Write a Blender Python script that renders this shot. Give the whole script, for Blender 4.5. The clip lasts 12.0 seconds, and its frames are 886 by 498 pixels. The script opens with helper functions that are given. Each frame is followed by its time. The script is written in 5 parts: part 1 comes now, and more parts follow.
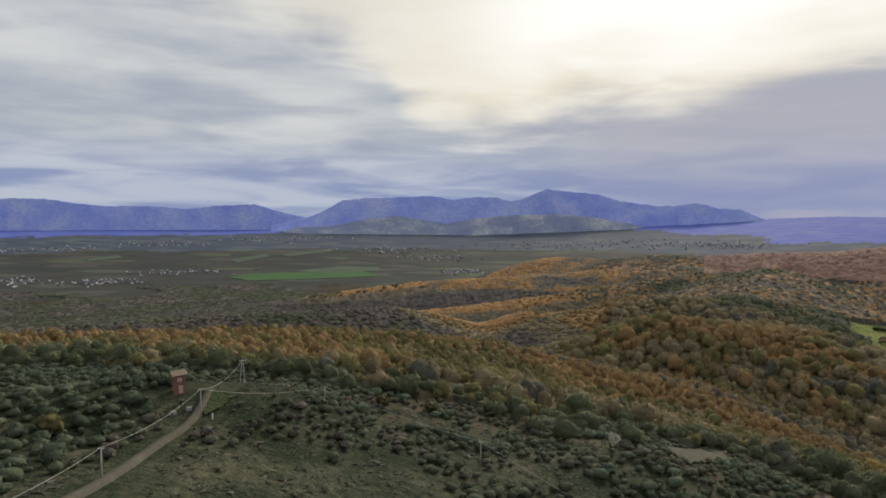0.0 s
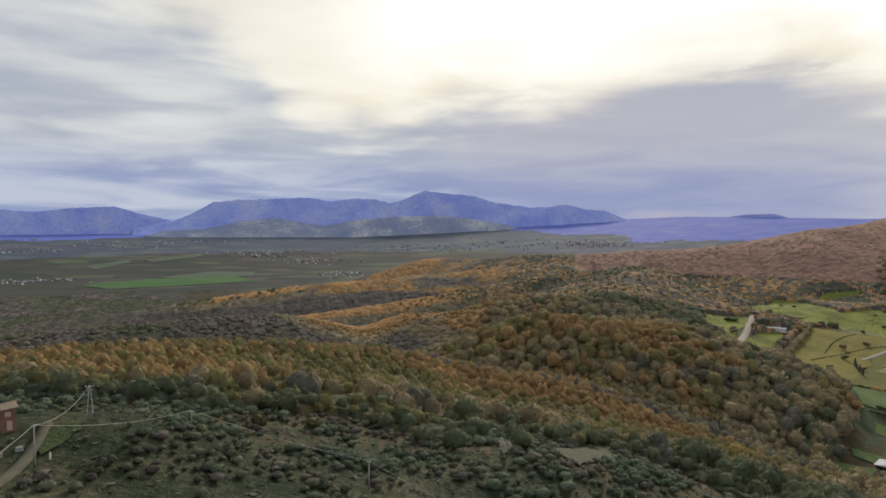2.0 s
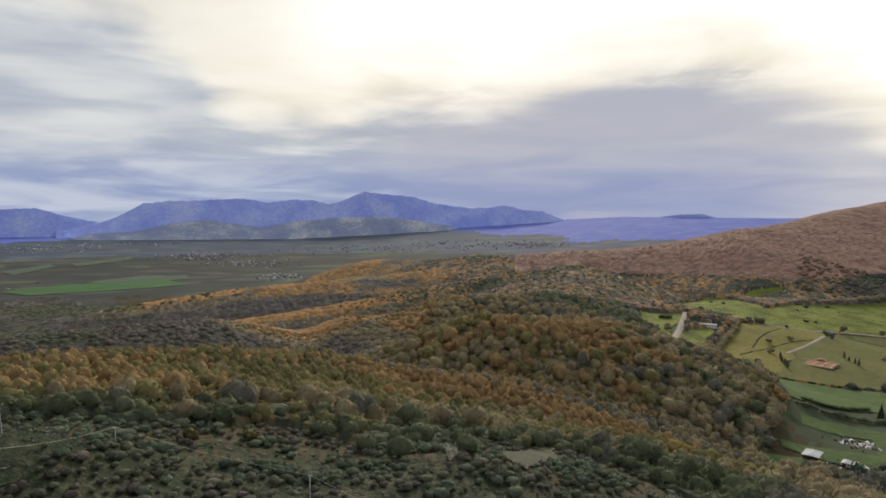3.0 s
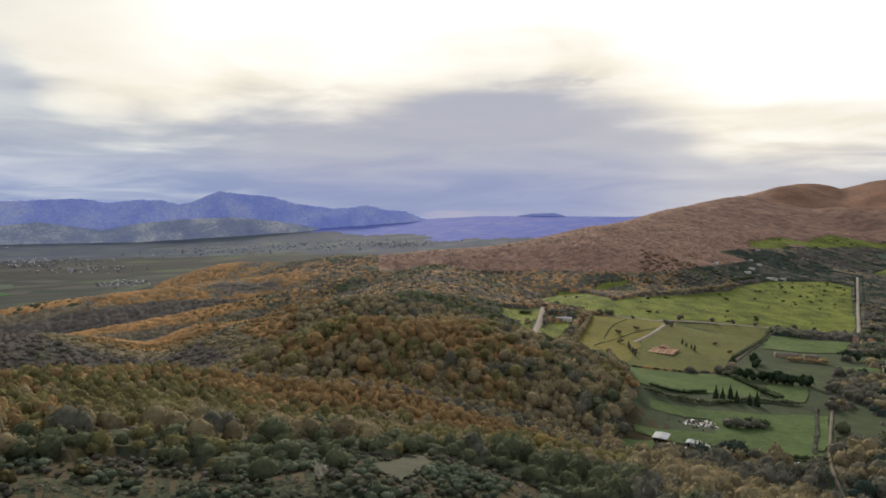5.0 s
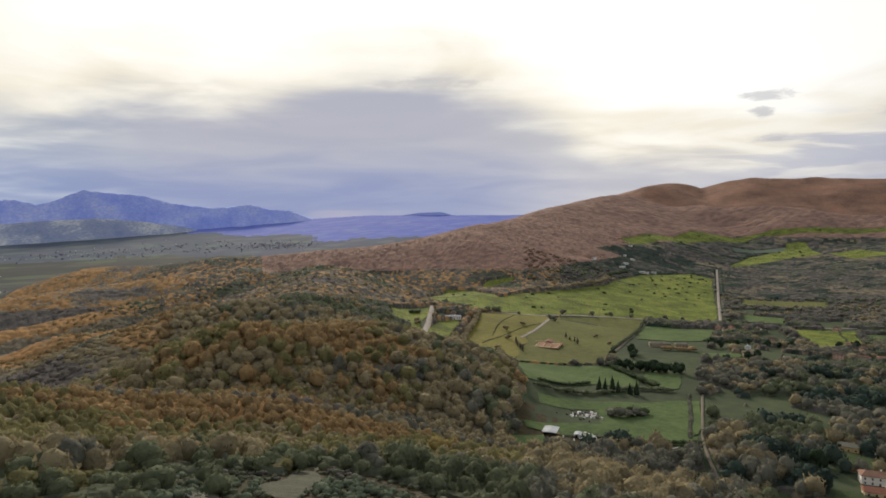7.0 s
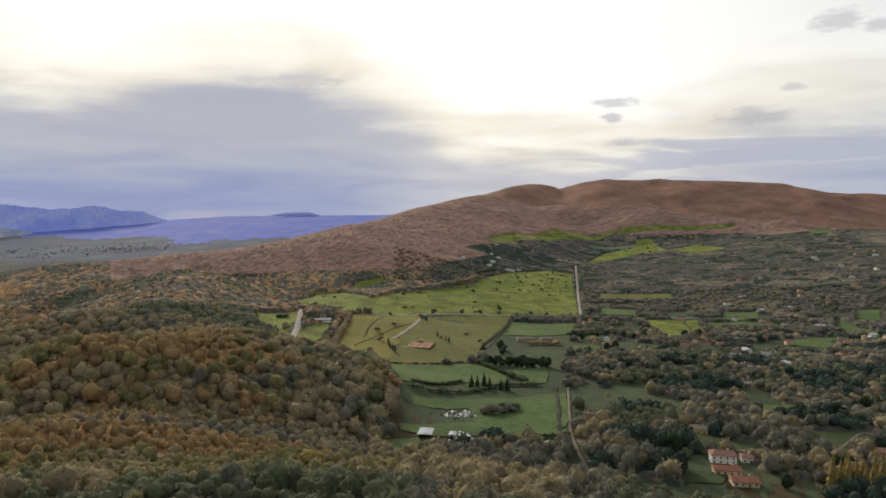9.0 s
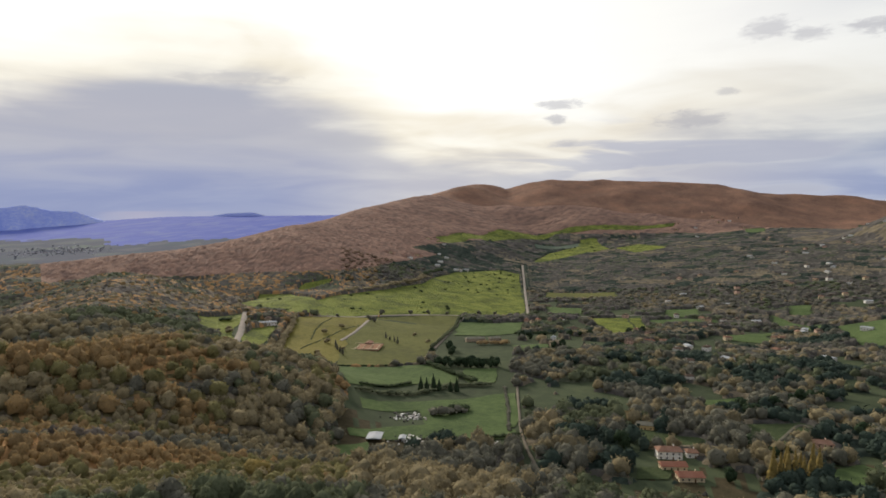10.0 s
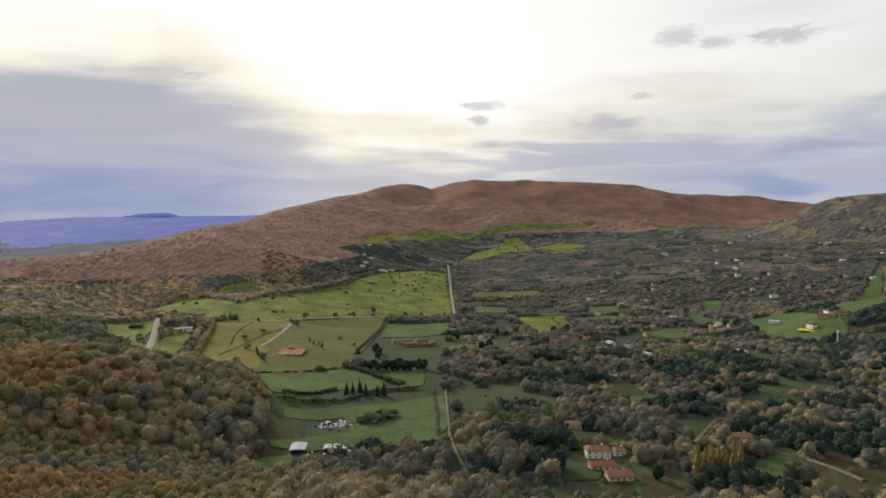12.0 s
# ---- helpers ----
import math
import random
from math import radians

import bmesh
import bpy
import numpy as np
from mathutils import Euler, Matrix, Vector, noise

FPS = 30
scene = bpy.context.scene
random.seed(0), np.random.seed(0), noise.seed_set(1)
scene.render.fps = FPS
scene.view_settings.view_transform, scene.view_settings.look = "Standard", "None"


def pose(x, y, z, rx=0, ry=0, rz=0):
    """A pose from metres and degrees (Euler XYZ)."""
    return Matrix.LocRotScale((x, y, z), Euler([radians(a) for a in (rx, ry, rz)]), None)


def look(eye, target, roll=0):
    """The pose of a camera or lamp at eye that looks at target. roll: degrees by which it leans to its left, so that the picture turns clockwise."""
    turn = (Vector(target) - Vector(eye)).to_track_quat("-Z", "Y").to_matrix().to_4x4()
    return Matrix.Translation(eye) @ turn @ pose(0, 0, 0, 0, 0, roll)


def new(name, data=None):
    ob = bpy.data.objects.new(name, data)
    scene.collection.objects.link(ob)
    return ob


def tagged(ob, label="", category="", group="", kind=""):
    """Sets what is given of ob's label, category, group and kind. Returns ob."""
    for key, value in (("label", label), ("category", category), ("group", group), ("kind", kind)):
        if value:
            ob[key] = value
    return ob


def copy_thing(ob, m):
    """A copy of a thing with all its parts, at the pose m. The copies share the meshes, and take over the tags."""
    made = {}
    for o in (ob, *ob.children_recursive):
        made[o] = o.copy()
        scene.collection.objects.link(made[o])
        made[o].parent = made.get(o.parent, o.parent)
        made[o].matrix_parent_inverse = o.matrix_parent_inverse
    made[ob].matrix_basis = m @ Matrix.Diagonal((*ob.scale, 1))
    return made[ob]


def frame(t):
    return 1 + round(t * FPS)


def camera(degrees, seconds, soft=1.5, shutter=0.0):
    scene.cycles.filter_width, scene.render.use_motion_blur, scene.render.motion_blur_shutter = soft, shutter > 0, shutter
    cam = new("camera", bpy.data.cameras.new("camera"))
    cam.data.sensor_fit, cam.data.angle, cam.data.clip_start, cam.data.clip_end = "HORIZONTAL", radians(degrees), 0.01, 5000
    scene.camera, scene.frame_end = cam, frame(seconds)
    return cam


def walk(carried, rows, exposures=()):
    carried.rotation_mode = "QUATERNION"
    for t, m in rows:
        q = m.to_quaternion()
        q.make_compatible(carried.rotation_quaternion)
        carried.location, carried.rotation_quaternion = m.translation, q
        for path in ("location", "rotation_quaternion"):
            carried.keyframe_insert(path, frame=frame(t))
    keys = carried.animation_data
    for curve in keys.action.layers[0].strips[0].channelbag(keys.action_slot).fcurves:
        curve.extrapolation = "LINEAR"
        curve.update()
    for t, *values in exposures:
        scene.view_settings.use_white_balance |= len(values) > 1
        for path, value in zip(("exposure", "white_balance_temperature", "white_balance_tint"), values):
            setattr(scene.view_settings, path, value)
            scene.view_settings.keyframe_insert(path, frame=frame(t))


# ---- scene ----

# the camera's flight: seconds, place, turn
PATH = [
    (0.0, 0.00, 0.00, 220.00, 86.306, -0.707, -3.202),
    (0.5, -0.23, 3.37, 219.91, 86.371, -0.651, -5.822),
    (1.0, -0.34, 6.70, 219.83, 86.424, -0.638, -8.560),
    (1.5, -0.32, 9.98, 219.74, 86.494, -0.600, -11.264),
    (2.0, -0.16, 13.21, 219.66, 86.571, -0.549, -13.771),
    (2.5, 0.12, 16.40, 219.58, 86.640, -0.478, -16.388),
    (3.0, 0.54, 19.53, 219.50, 86.700, -0.415, -19.004),
    (5.0, 3.62, 31.56, 219.20, 86.757, -0.156, -30.973),
    (5.5, 4.75, 34.44, 219.13, 86.753, -0.063, -33.459),
    (6.0, 6.03, 37.27, 219.06, 86.719, -0.019, -35.821),
    (6.5, 7.47, 40.05, 219.00, 86.700, 0.049, -38.263),
    (7.0, 9.05, 42.77, 218.93, 86.694, 0.145, -40.840),
    (9.0, 16.97, 53.12, 218.71, 86.647, 0.326, -52.249),
    (9.5, 19.36, 55.57, 218.67, 86.641, 0.337, -54.800),
    (10.0, 21.92, 57.97, 218.62, 86.631, 0.364, -56.841),
    (10.5, 24.64, 60.31, 218.58, 86.631, 0.372, -58.542),
    (11.0, 27.54, 62.59, 218.54, 86.608, 0.365, -60.199),
    (11.5, 30.61, 64.82, 218.51, 86.603, 0.385, -61.864),
    (12.0, 33.86, 66.98, 218.48, 86.579, 0.422, -63.408),
]
cam = camera(68.06, 12.0, soft=1.7)
walk(cam, [(t, pose(x, y, z, rx, ry, rz)) for t, x, y, z, rx, ry, rz in PATH],
     exposures=[(0.0, -0.14), (0.4, -0.06), (0.9, 0.0), (12.0, 0.0)])


# ---- node helpers ----
class Nodes:
    """Short ways to add nodes to one tree."""

    def __init__(self, tree):
        self.tree = tree
        tree.nodes.clear()

    def add(self, kind, **settings):
        n = self.tree.nodes.new(kind)
        for key, value in settings.items():
            setattr(n, key, value)
        return n

    def link(self, a, b):
        if isinstance(a, bpy.types.NodeSocket):
            self.tree.links.new(a, b)
        else:
            b.default_value = a

    def math(self, op, a, b=0.0, c=0.0, clamp=False):
        n = self.add("ShaderNodeMath", operation=op, use_clamp=clamp)
        for value, socket in zip((a, b, c), n.inputs):
            self.link(value, socket)
        return n.outputs[0]

    def span(self, value, lo, hi, a=0.0, b=1.0, smooth=True):
        n = self.add("ShaderNodeMapRange", interpolation_type="SMOOTHSTEP" if smooth else "LINEAR")
        for v, socket in zip((value, lo, hi, a, b), n.inputs):
            self.link(v, socket)
        return n.outputs[0]

    def mix(self, fac, a, b, blend="MIX"):
        n = self.add("ShaderNodeMix", data_type="RGBA", blend_type=blend)
        for v, socket in ((fac, n.inputs[0]), (a, n.inputs[6]), (b, n.inputs[7])):
            self.link((*v, 1) if isinstance(v, tuple) and len(v) == 3 else v, socket)
        return n.outputs[2]

    def noise(self, vector, scale, detail=4.0, rough=0.55, warp=0.0):
        n = self.add("ShaderNodeTexNoise")
        self.link(vector, n.inputs["Vector"])
        for key, v in (("Scale", scale), ("Detail", detail), ("Roughness", rough), ("Distortion", warp)):
            n.inputs[key].default_value = v
        return n.outputs[0]

    def curve(self, value, points):
        n = self.add("ShaderNodeFloatCurve")
        c = n.mapping.curves[0]
        while len(c.points) < len(points):
            c.points.new(0.5, 0.5)
        for p, (x, y) in zip(c.points, points):
            p.location = (x, y)
        n.mapping.update()
        self.link(value, n.inputs["Value"])
        return n.outputs[0]

    def vector(self, x, y, z=0.0):
        n = self.add("ShaderNodeCombineXYZ")
        for v, socket in zip((x, y, z), n.inputs):
            self.link(v, socket)
        return n.outputs[0]


# ---- sky and sun: a low sun behind broken cloud, ahead of the flight ----
SUN_AZ, SUN_EL = 30.0, 20.0
world = bpy.data.worlds.new("sky")
scene.world = world
world.use_nodes = True
N = Nodes(world.node_tree)
sky = N.add("ShaderNodeTexSky", sky_type="NISHITA", sun_disc=False, sun_elevation=radians(SUN_EL), sun_rotation=radians(SUN_AZ))
coord = N.add("ShaderNodeTexCoord").outputs["Generated"]
split = N.add("ShaderNodeSeparateXYZ")
N.link(coord, split.inputs[0])
az = N.math("MULTIPLY", N.math("ARCTAN2", split.outputs[0], split.outputs[1]), 57.2958)
el = N.math("MULTIPLY", N.math("ARCSINE", split.outputs[2]), 57.2958)
# cloud sheets seen in perspective: they crowd together towards the horizon
deep = N.math("ADD", N.math("MAXIMUM", split.outputs[2], 0.0), 0.10)
flat = N.vector(N.math("DIVIDE", split.outputs[0], deep), N.math("DIVIDE", split.outputs[1], deep))
big = N.noise(flat, 0.42, 4.0, 0.45, 0.3)
fine = N.noise(flat, 1.1, 4.0, 0.5, 0.4)
streak = N.noise(N.vector(N.math("MULTIPLY", az, 0.045), N.math("MULTIPLY", el, 0.30)), 1.9, 4.0, 0.5, 0.5)
# the lower edge of the bright gap in the cloud, in degrees of height over the azimuth
edge = N.curve(N.math("DIVIDE", N.math("ADD", az, 40.0), 160.0),
               [(0.0, 0.85), (0.13, 0.74), (0.2, 0.64), (0.235, 0.52), (0.265, 0.31), (0.305, 0.29), (0.335, 0.36), (0.40, 0.39), (0.475, 0.48), (0.52, 0.44), (0.565, 0.30), (0.60, 0.16), (0.68, 0.12), (0.75, 0.30), (0.82, 0.28), (1.0, 0.6)])
lift = N.math("SUBTRACT", el, N.math("MULTIPLY", edge, 20.0))
lift = N.math("ADD", lift, N.math("MULTIPLY", N.math("SUBTRACT", fine, 0.5), 6.0))
lift = N.math("ADD", lift, N.math("MULTIPLY", N.math("SUBTRACT", streak, 0.5), 4.0))
open_sky = N.span(lift, -1.2, 3.4)
side = N.math("MULTIPLY", N.span(az, -30.0, 12.0), N.span(az, 110.0, 52.0))
glow = N.math("MULTIPLY", N.math("MULTIPLY", open_sky, N.span(el, 0.8, 3.5)), N.span(el, 62.0, 26.0))
white = N.math("MULTIPLY", glow, N.math("MULTIPLY_ADD", side, 0.78, 0.22))
# cloud colours: blue-grey low bands, mottled sheets, a lavender mass, pale upper sheets
low = N.mix(N.span(streak, 0.36, 0.64), (0.28, 0.34, 0.54), (0.52, 0.57, 0.68))
mottle = N.math("ADD", N.math("MULTIPLY", big, 0.5), N.math("ADD", N.math("MULTIPLY", fine, 0.3), N.math("MULTIPLY", streak, 0.2)))
mass = N.mix(N.span(mottle, 0.40, 0.60), (0.42, 0.46, 0.54), (0.70, 0.72, 0.72))
cloud = N.mix(N.span(el, 1.5, 6.5), low, mass)
# a heavier lavender bank of cloud over the far plain, bluer towards the horizon
bank = N.math("MULTIPLY", N.math("MULTIPLY", N.span(az, 6.0, 22.0), N.span(az, 58.0, 42.0)), N.span(el, 15.0, 8.0))
heavy = N.mix(N.span(N.math("ADD", el, N.math("MULTIPLY", streak, 4.0)), 3.0, 8.5), (0.30, 0.34, 0.53), (0.47, 0.47, 0.54))
cloud = N.mix(N.math("MULTIPLY", bank, 0.8), cloud, heavy)
# thin warm haze low under the gap
warm = N.math("MULTIPLY", N.span(az, 40.0, 56.0), N.span(az, 96.0, 72.0))
cloud = N.mix(N.math("MULTIPLY", warm, 0.55), cloud, (0.72, 0.67, 0.62))
cream = N.mix(N.span(fine, 0.3, 0.7), (0.90, 0.83, 0.69), (1.0, 0.96, 0.85))
bright = N.mix(N.math("MULTIPLY", N.span(lift, 2.0, 8.0), N.span(az, 0.0, 14.0)), cream, (1.14, 1.13, 1.08))
clouds = N.mix(white, cloud, bright)
# blue-grey streaks low in the bright part
stripe = N.math("MULTIPLY", N.math("MULTIPLY", N.span(streak, 0.46, 0.60), N.span(az, 55.0, 72.0)), N.math("MULTIPLY", N.span(el, 8.5, 5.0), N.span(el, -0.5, 1.5)))
clouds = N.mix(N.math("MULTIPLY", stripe, 0.8), clouds, (0.44, 0.46, 0.56))
# single shreds of cloud: bearing, height, half width, half height, darkness
rag = N.math("MULTIPLY", N.math("SUBTRACT", N.noise(N.vector(N.math("MULTIPLY", az, 0.5), N.math("MULTIPLY", el, 1.6)), 1.3, 5.0, 0.6, 0.6), 0.5), 2.2)
for a0, e0, wide, tall, dark in ((66.8, 8.9, 2.0, 0.42, 0.55), (66.6, 7.6, 0.9, 0.36, 0.6), (77.5, 7.2, 2.6, 0.7, 0.55), (82.8, 13.6, 1.8, 0.75, 0.5), (85.8, 12.9, 1.4, 0.5, 0.5), (90.5, 12.9, 2.4, 0.65, 0.6), (80.0, 9.2, 0.9, 0.3, 0.45), (67.5, 5.6, 1.4, 0.3, 0.4), (39.5, 10.8, 4.5, 0.5, 0.35)):
    u = N.math("DIVIDE", N.math("SUBTRACT", az, a0), wide)
    v = N.math("DIVIDE", N.math("SUBTRACT", el, e0), tall)
    far_off = N.math("SQRT", N.math("ADD", N.math("MULTIPLY", u, u), N.math("MULTIPLY", v, v)))
    clouds = N.mix(N.math("MULTIPLY", N.span(N.math("ADD", far_off, rag), 1.3, 0.4), dark), clouds, (0.42, 0.42, 0.47))
# behind and overhead the cover is thick and dull
dull = N.math("MAXIMUM", N.span(N.math("ABSOLUTE", N.math("SUBTRACT", az, SUN_AZ)), 75.0, 130.0), N.span(el, 30.0, 60.0))
clouds = N.mix(dull, clouds, N.mix(big, (0.44, 0.46, 0.52), (0.68, 0.69, 0.73)))
blue = N.add("ShaderNodeVectorMath", operation="SCALE")
N.link(sky.outputs[0], blue.inputs[0])
blue.inputs["Scale"].default_value = 0.06
cover = N.span(big, 0.16, 0.36, 0.93, 1.0)
background = N.add("ShaderNodeBackground")
N.link(N.mix(cover, blue.outputs[0], clouds), background.inputs[0])
background.inputs[1].default_value = 1.0
N.link(background.outputs[0], N.add("ShaderNodeOutputWorld").inputs[0])

sun = new("sun", bpy.data.lights.new("sun", "SUN"))
sun.data.energy, sun.data.angle, sun.data.color = 4.2, radians(10), (1.0, 0.90, 0.76)
sun_way = Vector((math.sin(radians(SUN_AZ)) * math.cos(radians(SUN_EL)), math.cos(radians(SUN_AZ)) * math.cos(radians(SUN_EL)), math.sin(radians(SUN_EL))))
sun.matrix_world = look(sun_way * 500, (0, 0, 0))


# ---- materials ----
def surface(name, colours, size=1.0, rough=0.9, bump=0.3, bump_size=None, island=0.0, random_object=0.0, spread=(0.3, 0.7), gloss=0.03, leaf=0.0, tone=0.0, depth=0.25):
    """A rough natural surface: noise between colours at two scales, relief, and a shift from piece to piece."""
    m = bpy.data.materials.new(name)
    m.use_nodes = True
    n = Nodes(m.node_tree)
    place = n.add("ShaderNodeNewGeometry")
    where = place.outputs["Position"]
    coarse = n.noise(where, 0.25 / size, 4.0)
    grain = n.noise(where, 2.5 / size, 5.0, 0.6)
    value = n.math("ADD", n.math("MULTIPLY", coarse, 0.55), n.math("MULTIPLY", grain, 0.45))
    if island:
        value = n.math("ADD", value, n.math("MULTIPLY", n.math("SUBTRACT", place.outputs["Random Per Island"], 0.5), island))
    if tone:
        own = n.add("ShaderNodeAttribute", attribute_name="tone").outputs["Fac"]
        value = n.math("ADD", value, n.math("MULTIPLY", n.math("SUBTRACT", own, 0.5), tone))
    if random_object:
        value = n.math("ADD", value, n.math("MULTIPLY", n.math("SUBTRACT", n.add("ShaderNodeObjectInfo").outputs["Random"], 0.5), random_object))
    ramp = n.add("ShaderNodeValToRGB")
    n.link(n.span(value, *spread, smooth=False), ramp.inputs[0])
    while len(ramp.color_ramp.elements) < len(colours):
        ramp.color_ramp.elements.new(0.5)
    for i, (e, c) in enumerate(zip(ramp.color_ramp.elements, colours)):
        e.position, e.color = i / max(1, len(colours) - 1), (*c, 1)
    shader = n.add("ShaderNodeBsdfPrincipled")
    n.link(ramp.outputs[0], shader.inputs["Base Color"])
    shader.inputs["Roughness"].default_value = rough
    shader.inputs["Specular IOR Level"].default_value = gloss
    if bump:
        b = n.add("ShaderNodeBump")
        b.inputs["Strength"].default_value, b.inputs["Distance"].default_value = bump, depth * (bump_size or size)
        n.link(n.noise(where, 1.6 / (bump_size or size), 4.0, 0.65), b.inputs["Height"])
        n.link(b.outputs[0], shader.inputs["Normal"])
    out = shader.outputs[0]
    if leaf:
        thin, both = n.add("ShaderNodeBsdfTranslucent"), n.add("ShaderNodeMixShader")
        n.link(ramp.outputs[0], thin.inputs["Color"])
        both.inputs[0].default_value = leaf
        n.link(out, both.inputs[1])
        n.link(thin.outputs[0], both.inputs[2])
        out = both.outputs[0]
    n.link(out, n.add("ShaderNodeOutputMaterial").inputs[0])
    return m


# ---- land forms ----
def polar(az_deg, dist, height=0.0):
    return dist * math.sin(radians(az_deg)), dist * math.cos(radians(az_deg)), height


def seen(az_deg, dist, el_deg, trees=0.0):
    """A point of a crest given by its bearing, distance and angle of height from the flight's start, less the trees on it."""
    return polar(az_deg, dist, 220.0 + dist * math.tan(radians(el_deg)) - trees)


LATTICE = np.random.RandomState(5).rand(256, 256)


def value_noise(x, y, size, shift=0):
    u, v = x / size + 31.7 * shift + 1000, y / size + 17.3 * shift + 1000
    i, j = np.floor(u).astype(int), np.floor(v).astype(int)
    a, b = u - i, v - j
    a, b = a * a * (3 - 2 * a), b * b * (3 - 2 * b)
    g = lambda p, q: LATTICE[p % 256, q % 256]
    return (g(i, j) * (1 - a) + g(i + 1, j) * a) * (1 - b) + (g(i, j + 1) * (1 - a) + g(i + 1, j + 1) * a) * b - 0.5


def soft_max(a, b, k):
    h = np.clip(0.5 + 0.5 * (a - b) / k, 0, 1)
    return b * (1 - h) + a * h + k * h * (1 - h)


# crests: points, fall of the flanks, rounding of the top, roughness
RIDGES = [
    ([(-330, 300, 132), (-210, 352, 140), (-124, 375, 134), (-6, 410, 133), (50, 445, 121), (107, 440, 108), (160, 428, 101), (200, 405, 88), (235, 380, 72)], 0.34, 26, 0.5),
    ([(226, 590, 103), (254, 582, 114), (330, 577, 104), (378, 590, 96), (425, 572, 82), (470, 552, 62), (520, 520, 30)], 0.40, 40, 0.5),
    ([(306, 812, 99), (380, 780, 103), (440, 830, 98), (560, 1000, 96), (690, 1200, 104)], 0.36, 44, 0.6),
    ([(360, 620, 92), (375, 700, 92), (385, 775, 98)], 0.34, 40, 0.5),
    ([seen(13, 2000, -4.4), seen(22, 1850, -4.0), seen(27, 1800, -3.75), seen(32, 1800, -3.3), seen(36.4, 1850, -2.75), seen(41.5, 1950, -1.85), seen(46.3, 2400, -0.85),
      seen(50.3, 2950, 0.25), seen(56.5, 3800, 1.3), seen(59.1, 4200, 2.4), seen(61.8, 4300, 1.3), seen(65.4, 4300, 2.6), seen(69, 4350, 2.4), seen(74, 4400, 2.33),
      seen(78.6, 4450, 1.87), seen(82, 4500, 1.25), seen(88, 4600, 0.7), seen(91, 4650, 0.3)], 0.32, 60, 1.0),
    ([(600, 1290, 90), (470, 1275, 66), (303, 1238, 47), (147, 1220, 31), (0, 1198, 19), (-124, 1175, 5)], 0.34, 30, 0.5),
    ([(335, 900, 52), (265, 945, 58), (190, 968, 57), (120, 950, 34), (80, 940, 10)], 0.42, 26, 0.3),
    ([(60, 880, 46), (-45, 907, 72), (-220, 850, 72), (-400, 800, 62), (-560, 700, 66)], 0.27, 44, 1.0),
    ([(640, 1500, 86), (456, 1590, 64), (228, 1573, 45), (0, 1562, 29), (-171, 1528, 9)], 0.30, 36, 0.5),
    ([seen(91.3, 3050, -0.5), seen(93.5, 3000, 0.65), seen(95.7, 2950, 0.85), seen(99, 2900, 0.85), seen(108, 2800, 1.5)], 0.5, 70, 0.4),
    ([seen(84, 3500, -1.6), seen(91, 3150, -1.8), seen(100, 2800, -2.0), seen(110, 2700, -2.0)], 0.10, 200, 0.0),
    ([seen(95.5, 1330, -7.3), seen(97.5, 1270, -6.6), seen(100, 1230, -5.6), seen(106, 1180, -4.2)], 0.28, 50, 0.0),
    ([(-130, 140, 169), (-75, 188, 168), (-48, 192, 166.5)], 0.8, 18, 0.0),
    ([(30, 190, 141), (70, 212, 138), (95, 228, 129)], 0.32, 16, 0.0),
    ([(560, 860, 56), (670, 937, 58), (800, 1010, 42), (1014, 1010, 42), (1500, 1150, 34), (2150, 1250, 34)], 0.15, 60, 0.0),
]


def ridge_height(x, y, points, fall, top):
    best = np.full(x.shape, -1e9)
    for (ax, ay, ah), (bx, by, bh) in zip(points, points[1:]):
        ex, ey = bx - ax, by - ay
        s = np.clip(((x - ax) * ex + (y - ay) * ey) / (ex * ex + ey * ey), 0, 1)
        d = np.hypot(x - ax - s * ex, y - ay - s * ey)
        best = np.maximum(best, ah + (bh - ah) * s - fall * (np.sqrt(d * d + top * top) - top))
    return best


